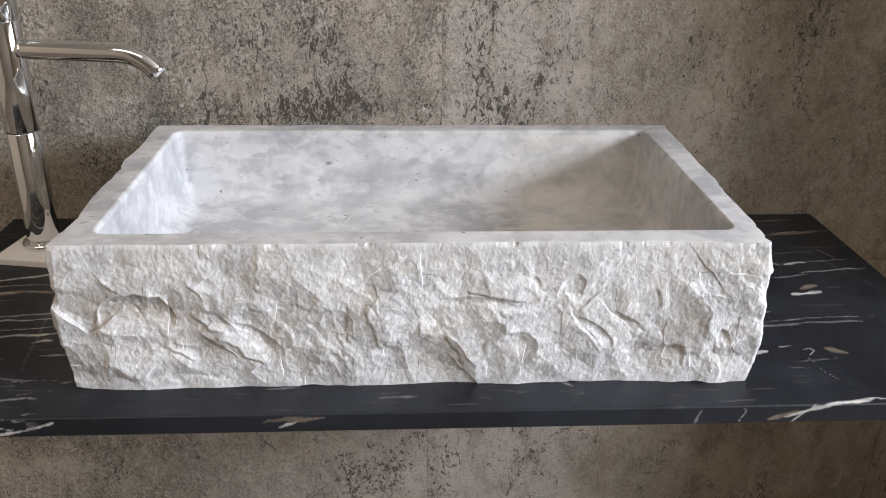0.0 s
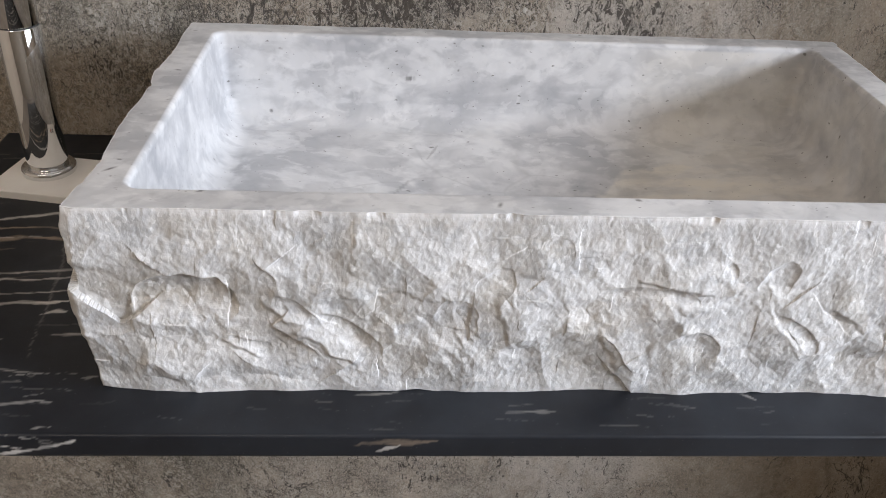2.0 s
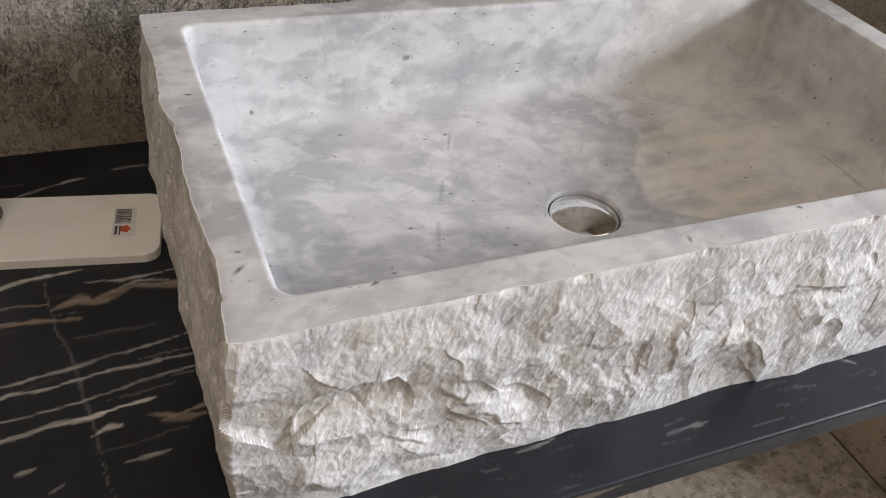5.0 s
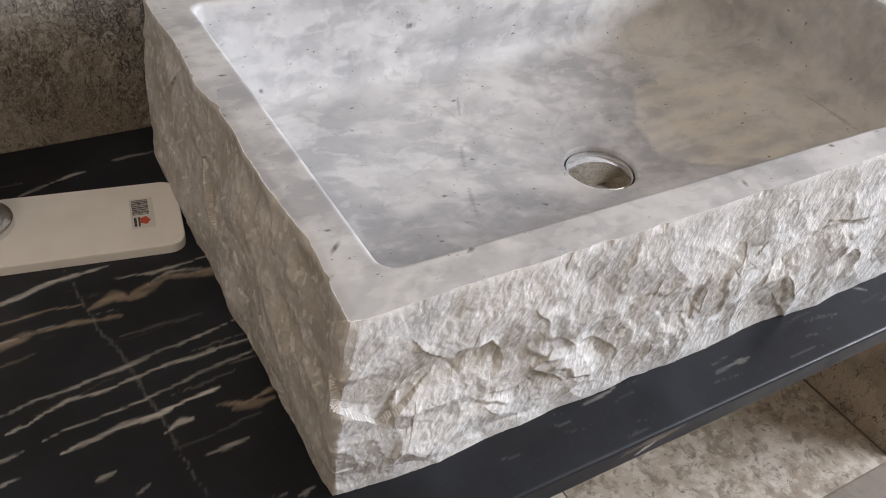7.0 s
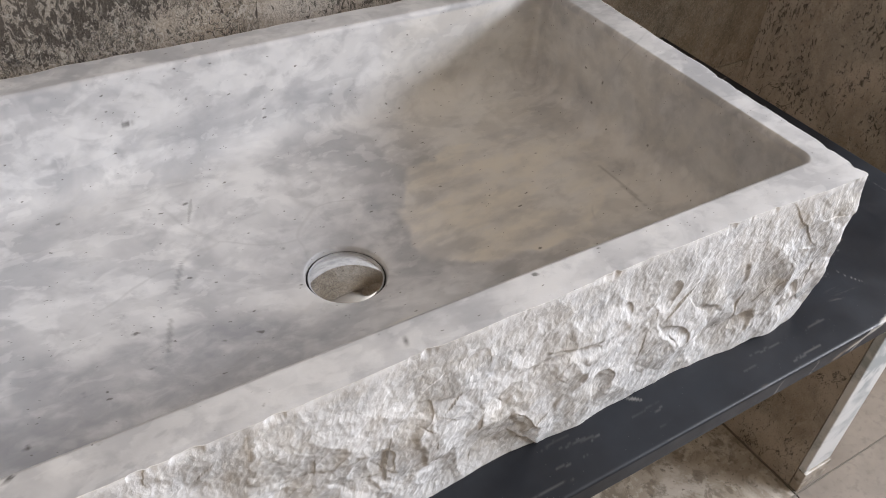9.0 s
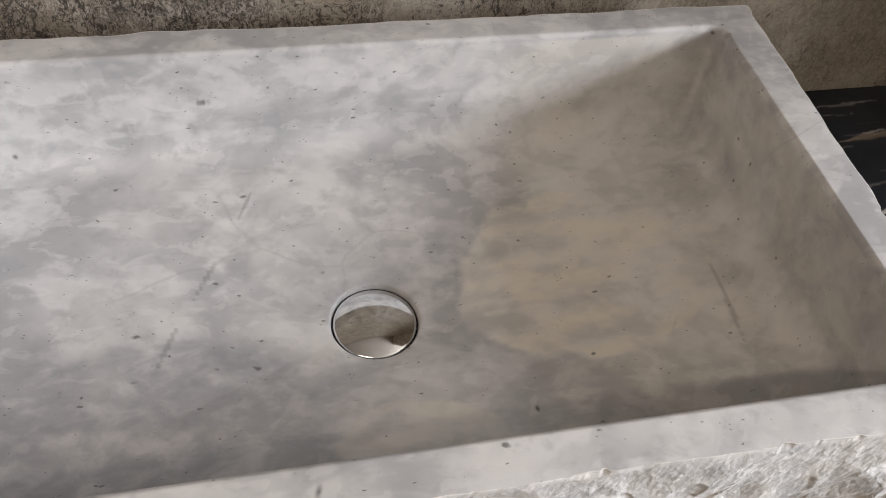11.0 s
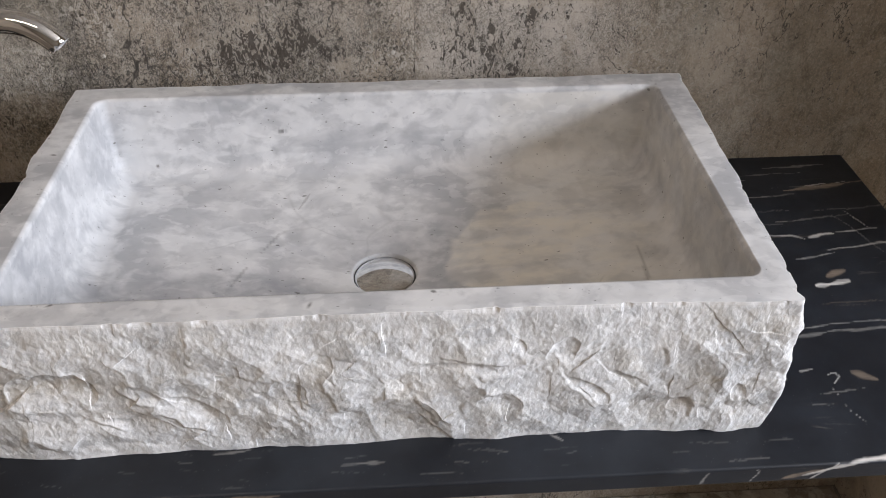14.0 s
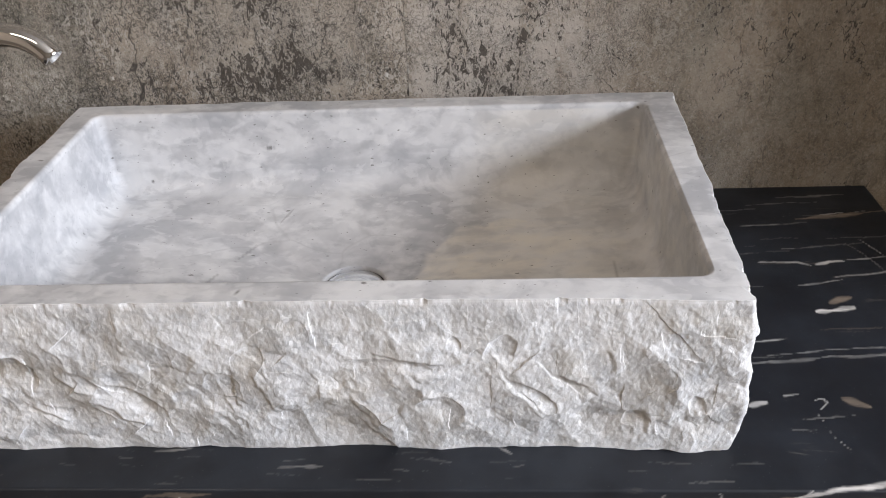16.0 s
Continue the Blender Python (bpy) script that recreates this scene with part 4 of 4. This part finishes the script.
    # sawn rim, with a soft arris to the basin
    for f in (0.02, 0.10, 0.25, 0.45, 0.65, 0.82, 0.93, 0.975):
        rings.append(np.column_stack([edge + (inner + inor * 0.002 - edge) * f, np.full(n, RIM_Z + 0.0004 * (f > 0.05))]))
    for inset, drop in ((-0.002, 0.0), (-0.0009, 0.0006), (0.0, 0.0021)):
        rings.append(np.column_stack([inner - inor * inset, np.full(n, RIM_Z - drop)]))
    # basin walls lean in a little, then turn into the floor on a wide radius
    depth, turn = 0.0945, 0.026
    for k in range(1, 31):
        f = k / 30
        drop = 0.0021 + (depth - turn - 0.0021) * f
        rings.append(np.column_stack([inner - inor * 0.006 * f, np.full(n, RIM_Z - drop)]))
    for k in range(1, 29):
        a = math.pi / 2 * k / 28
        inset = 0.006 + turn * (1 - math.cos(a))
        bend, _ = rounded_rect(IX0 + inset, IX1 - inset, IY0 + inset, IY1 - inset, 0.011 - 0.002 * k / 28, 2200)
        rings.append(np.column_stack([bend, np.full(n, RIM_Z - depth + turn - turn * math.sin(a))]))
    foot, _ = rounded_rect(IX0 + 0.006 + turn, IX1 - 0.006 - turn, IY0 + 0.006 + turn, IY1 - 0.006 - turn, 0.009, 2200)
    rings[-1] = np.column_stack([foot, np.full(n, RIM_Z - depth)])
    ang = np.arctan2(foot[:, 1] - DRAIN[1], foot[:, 0] - DRAIN[0])
    mouth = np.column_stack([np.cos(ang), np.sin(ang)])
    hole = np.array(DRAIN) + mouth * 0.0344
    for k in range(1, 106):
        f = k / 105
        xy = foot + (hole - foot) * f
        fall = 0.0235 * f ** 1.3
        rings.append(np.column_stack([xy, RIM_Z - depth - fall + 0.0005 * fbm(xy[:, 0] * 18, xy[:, 1] * 18, 97, 2) * (1 - f)]))
    low = RIM_Z - depth - 0.0235
    for r, dz in ((0.0339, -0.0004), (0.0335, -0.0012), (0.0330, -0.0025), (0.0326, -0.0045), (0.0323, -0.008), (0.0321, -0.030)):
        rings.append(np.column_stack([np.array(DRAIN) + mouth * r, np.full(n, low + dz)]))
    V = np.concatenate(rings)
    total = len(rings)
    idx = np.arange(total * n).reshape(total, n)
    nxt = np.roll(idx, -1, axis=1)
    F = np.stack([idx[:-1], nxt[:-1], nxt[1:], idx[1:]], 2).reshape(-1, 4).tolist()
    F.append([int(i) for i in idx[0][::-1]])
    F.append([int(i) for i in idx[-1]])
    me = mesh_of("body", V.tolist(), F, True)
    rest = (total - n_split) * n
    float_layer(me, "hollow", np.concatenate([np.concatenate(hollow), np.zeros(rest)]))
    float_layer(me, "bruise", np.concatenate([np.concatenate(bruise), np.zeros(rest)]))
    x, y, z = V[:, 0], V[:, 1], V[:, 2]
    w = fbm(x * 26, y * 26, 111, 4)
    cream = smooth01(1 - ((x - 0.172) / 0.112) ** 2 - ((y - 0.215) / 0.088) ** 2 + 0.35 * w, 0.05, 0.20) * (0.95 - 0.40 * smooth01(x + 0.12 * w, 0.14, 0.27))
    cream = np.maximum(cream, 0.6 * smooth01(1 - ((x - 0.02) / 0.06) ** 2 - ((y - 0.095) / 0.03) ** 2 + 0.4 * w, 0.1, 0.4))
    # warm tone of the shaded east side, put into the stone colour
    cream = np.maximum(cream, 0.42 * smooth01(x + 0.08 * w, 0.08, 0.20))
    # stone greys; the west wall is coloured darker to hold down its window light
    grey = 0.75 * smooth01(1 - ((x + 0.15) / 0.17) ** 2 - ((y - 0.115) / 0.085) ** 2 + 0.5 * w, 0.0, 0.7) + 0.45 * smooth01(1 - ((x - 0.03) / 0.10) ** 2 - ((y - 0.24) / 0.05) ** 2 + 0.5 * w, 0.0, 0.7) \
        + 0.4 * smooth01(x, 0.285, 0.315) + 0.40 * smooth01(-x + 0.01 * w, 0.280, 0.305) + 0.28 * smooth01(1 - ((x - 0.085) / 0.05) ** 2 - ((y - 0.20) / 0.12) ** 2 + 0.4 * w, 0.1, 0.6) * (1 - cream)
    inside = np.arange(len(V)) >= (n_split + 12) * n
    float_layer(me, "cream", cream * inside)
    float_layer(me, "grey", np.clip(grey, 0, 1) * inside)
    speck = np.zeros(len(V))
    for sx, sy, sz, r, k in ((-0.125, 0.372, 0.941, 0.0040, 2.2), (-0.108, 0.370, 0.937, 0.0040, 1.6), (0.008, 0.345, 0.877, 0.0034, 1.0), (-0.283, 0.371, 0.944, 0.0036, 1.0), (-0.218, 0.364, 0.893, 0.0042, 1.0), (-0.262, 0.352, 0.893, 0.0046, 1.3),
                             (-0.254, 0.362, 0.900, 0.0030, 1.0), (0.071, 0.374, 0.919, 0.0034, 1.2), (0.143, 0.361, 0.889, 0.0042, 1.0), (0.152, 0.352, 0.882, 0.0036, 1.2), (0.205, 0.362, 0.890, 0.0040, 1.0), (0.180, 0.326, 0.878, 0.0036, 1.5), (-0.030, 0.350, 0.879, 0.0032, 1.6),
                             (0.213, 0.212, 0.874, 0.005, 3.0), (-0.248, 0.127, 0.885, 0.003, 1.0), (0.012, 0.152, 0.872, 0.003, 1.0), (0.067, 0.040, 0.979, 0.0045, 2.0), (-0.185, 0.190, 0.884, 0.0038, 2.6), (0.10, 0.10, 0.881, 0.003, 1.0),
                             (-0.051, 0.018, 0.98, 0.0035, 0.8), (-0.205, 0.155, 0.884, 0.004, 2.4), (-0.322, 0.061, 0.98, 0.0030, 1.0), (-0.253, 0.031, 0.98, 0.0028, 1.3), (-0.220, 0.022, 0.98, 0.0022, 1.0), (-0.334, 0.21, 0.98, 0.0028, 1.0)):
        near = (np.abs(x - sx) < 0.02) & (np.abs(y - sy) < 0.02) & (np.abs(z - sz) < 0.02)
        q = np.sqrt(((x[near] - sx) / k) ** 2 + (y[near] - sy) ** 2 + (z[near] - sz) ** 2)
        speck[near] = np.maximum(speck[near], 0.85 - 0.85 * smooth01(q * (1 + 0.5 * fbm(x[near] * 400, y[near] * 400, 7, 2)), r * 0.28, r * 0.92))
    # a few scratch-like dark lines on the basin floor
    for x0, y0, x1, y1 in ((-0.125, 0.225, -0.108, 0.262), (-0.150, 0.165, -0.135, 0.205), (0.265, 0.13, 0.268, 0.21), (-0.09, 0.295, -0.078, 0.32)):
        near = (x > min(x0, x1) - 0.01) & (x < max(x0, x1) + 0.01) & (y > y0 - 0.01) & (y < y1 + 0.01) & (z < 0.90)
        speck[near] = np.maximum(speck[near], 0.32 * streak(x[near], y[near], x0, y0, x1, y1, 0.0022, 5, 0.001, 0.3))
    float_layer(me, "speck", speck)
    me.materials.append(HONED)
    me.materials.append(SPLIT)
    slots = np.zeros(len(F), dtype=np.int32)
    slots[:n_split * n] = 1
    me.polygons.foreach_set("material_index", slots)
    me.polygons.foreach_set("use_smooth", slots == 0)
    return me


sink = tagged(new("stone_sink"), "white-grey marble vessel sink with rough split sides and honed basin", "sink")
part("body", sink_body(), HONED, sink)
plug_z = 0.8582
dome = [(0.0308 * math.sin(radians(25 * k / 20)) / math.sin(radians(25)), 0.0068 * (math.cos(radians(25 * k / 20)) - math.cos(radians(25))) / (1 - math.cos(radians(25)))) for k in range(21)]
plug = part("drain_plug", lathe([(0, -0.003), (0.028, -0.003), (0.0310, -0.0024), (0.0313, -0.0012), (0.0311, -0.0004)] + dome[::-1], 128), CHROME, sink,
            "polished chrome domed click plug", pose(DRAIN[0], DRAIN[1], plug_z))
part("drain_neck", lathe([(0, -0.003), (0.020, -0.003), (0.020, -0.030), (0, -0.030)], 48), CHROME, plug, "chrome neck under the plug")
# dark ring added to stand for the shaded gap at the plug's edge
part("drain_gap_ring", lathe([(0.0314, -0.0035), (0.0321, -0.0035), (0.0321, -0.0008), (0.0314, -0.0012), (0.0314, -0.0035)], 96), DARK_GAP, plug, "dark ring for the shaded gap round the plug")

# ---- the mixer tap on its white board ----
BOARD_AT = pose(-0.4405, 0.3345, TOP_Z, 0, 0, -10.0)


def board_mesh():
    bm = bmesh.new()
    hx, hy, r, top = 0.0985, 0.0435, 0.013, 0.0085
    ring = []
    for cx, cy, a0 in ((hx - r, hy - r, 0), (-hx + r, hy - r, 90), (-hx + r, -hy + r, 180), (hx - r, -hy + r, 270)):
        ring += [(cx + r * math.cos(radians(a0 + 10 * k)), cy + r * math.sin(radians(a0 + 10 * k))) for k in range(10)]
    f = bm.faces.new([bm.verts.new((x, y, 0)) for x, y in ring])
    up = bmesh.ops.extrude_face_region(bm, geom=[f])
    for v in (g for g in up["geom"] if isinstance(g, bmesh.types.BMVert)):
        v.co.z = top
    bmesh.ops.bevel(bm, geom=[e for e in bm.edges if all(v.co.z > top - 1e-5 for v in e.verts)], offset=0.0012, segments=2, profile=0.5, affect="EDGES")
    bmesh.ops.recalc_face_normals(bm, faces=bm.faces[:])
    return bm


board = tagged(new("display_board"), "white rounded rectangular display board lying on the counter", "board")
board.matrix_basis = BOARD_AT
part("plate", board_mesh(), BOARD, board)
sticker = part("sticker", box(0.0590, 0.0775, -0.018, 0.022, 0.0086, 0.0088), PAPER, board, "small white paper sticker with barcode bars")
rng = random.Random(4)
y = -0.0005
while y < 0.0195:
    wd = rng.choice((0.0005, 0.0008, 0.0012))
    part("barcode_bar", box(0.0605, 0.0735, y, y + wd, 0.0088, 0.00892), INK, sticker)
    y += wd + rng.choice((0.0005, 0.0008))
for x0, x1, y0, y1 in ((0.0612, 0.0632, -0.0155, -0.004), (0.0645, 0.0658, -0.016, -0.0035)):
    part("text_bar", box(x0, x1, y0, y1, 0.0088, 0.00892), INK, sticker)
bm = bmesh.new()
for a in range(5):
    bmesh.ops.create_circle(bm, cap_ends=True, segments=12, radius=0.0022, matrix=Matrix.Translation((0.0695 + 0.0022 * math.cos(a * 1.26), -0.0085 + 0.003 * math.sin(a * 1.26), 0.00895 + a * 0.00001)))
part("red_mark", bm, RED, sticker, "small red printed mark")

tap = tagged(new("mixer_tap"), "tall polished chrome basin mixer tap with curved spout", "tap")
tap.matrix_basis = pose(-0.4930, 0.3530, TOP_Z + 0.0085, 0, 0, -9.9)
part("base_flange", lathe([(0, 0), (0.0268, 0), (0.0275, 0.0006), (0.0278, 0.0025), (0.0275, 0.0062), (0.0262, 0.0078), (0.0232, 0.0084), (0.0215, 0.0086), (0, 0.0086)]), CHROME, tap, "round chrome foot flange")
part("column", lathe([(0.0205, 0.0086), (0.0208, 0.0095), (0.0208, 0.1579), (0.0203, 0.1587), (0, 0.1587)], 96), CHROME, tap)
part("groove", lathe([(0.0200, 0.1587), (0.0200, 0.1600), (0, 0.1600)]), DARK_GAP, tap)
part("upper_body", lathe([(0, 0.1600), (0.0203, 0.1600), (0.0208, 0.1608), (0.0208, 0.2960), (0.0203, 0.2968), (0, 0.2968)], 96), CHROME, tap)
part("cap", lathe([(0, 0.2982), (0.0200, 0.2982), (0.0206, 0.2990), (0.0206, 0.3380), (0.0198, 0.3395), (0, 0.3398)], 96), CHROME, tap)
part("lever", sweep([(-0.012, 0, 0.325), (-0.03, 0, 0.329), (-0.06, 0, 0.336), (-0.09, 0, 0.343)], 0.0035, 24, 0.002), CHROME, tap)
spout_pts = [(0.012 + 0.006 * k, 0, 0.2625) for k in range(23)]
bx, r_bend = spout_pts[-1][0], 0.060
for k in range(1, 15):
    a = radians(46) * k / 14
    spout_pts.append((bx + r_bend * math.sin(a), 0, 0.2625 - r_bend * (1 - math.cos(a))))
ex, _, ez = spout_pts[-1]
spout_pts.append((ex + 0.006 * math.cos(radians(46)), 0, ez - 0.006 * math.sin(radians(46))))
spout = part("spout", sweep(spout_pts, 0.0124, 48, 0.0104), CHROME, tap, "curved chrome spout tube")
part("spout_collar", sweep([(0.0195, 0, 0.2625), (0.0215, 0, 0.2625), (0.0225, 0, 0.2625)], 0.0130, 48, 0.0122), CHROME, tap)

# ---- things under the counter ----
slab = tagged(part("stone_slab", box(-1.25, -0.776, WALL_Y - 0.024, WALL_Y - 0.002, 0.135, 0.60, 0.0015), SLAB), "pale grey-white marble slab leaning at the wall", "slab")
# dark band along the slab's foot, built as a strip
strip = tagged(part("slab_strip", box(-1.30, -0.757, WALL_Y - 0.030, WALL_Y - 0.001, FLOOR_Z, 0.135, 0.002), DARK_STRIP), "dark strip under the marble slab", "strip")

# ---- floor tiles ----
floor = tagged(part("floor", box(ROOM_W, ROOM_E, ROOM_S, WALL_Y + 0.014, FLOOR_Z - 0.06, FLOOR_Z - 0.003), GROUT), "taupe stone tile floor with beige mottled slabs under the counter", "floor", kind="structure")
tile_size, gap = 0.60, 0.003
xs = [ROOM_W] + [0.826 + tile_size * k for k in range(-5, 3)] + [ROOM_E]
ys = [ROOM_S] + [0.085 + tile_size * k for k in range(-5, 1)] + [WALL_Y]
shared = {}
for x0, x1 in zip(xs, xs[1:]):
    for y0, y1 in zip(ys, ys[1:]):
        w, h = round(x1 - x0 - gap, 4), round(y1 - y0 - gap, 4)
        if w < 0.02 or h < 0.02:
            continue
        inner_bay = y0 > 0.0 and x1 < 0.9          # beige slabs under the counter, taupe tiles in the room
        if (w, h, inner_bay) not in shared:
            bm = box(-w / 2, w / 2, -h / 2, h / 2, -0.0029, 0.0, 0.0)
            me = bpy.data.meshes.new("tile")
            bm.to_mesh(me)
            bm.free()
            shared[(w, h, inner_bay)] = me
        part("tile", shared[(w, h, inner_bay)], FLOOR if inner_bay else TAUPE, floor, "", pose((x0 + x1) / 2, (y0 + y1) / 2, FLOOR_Z))
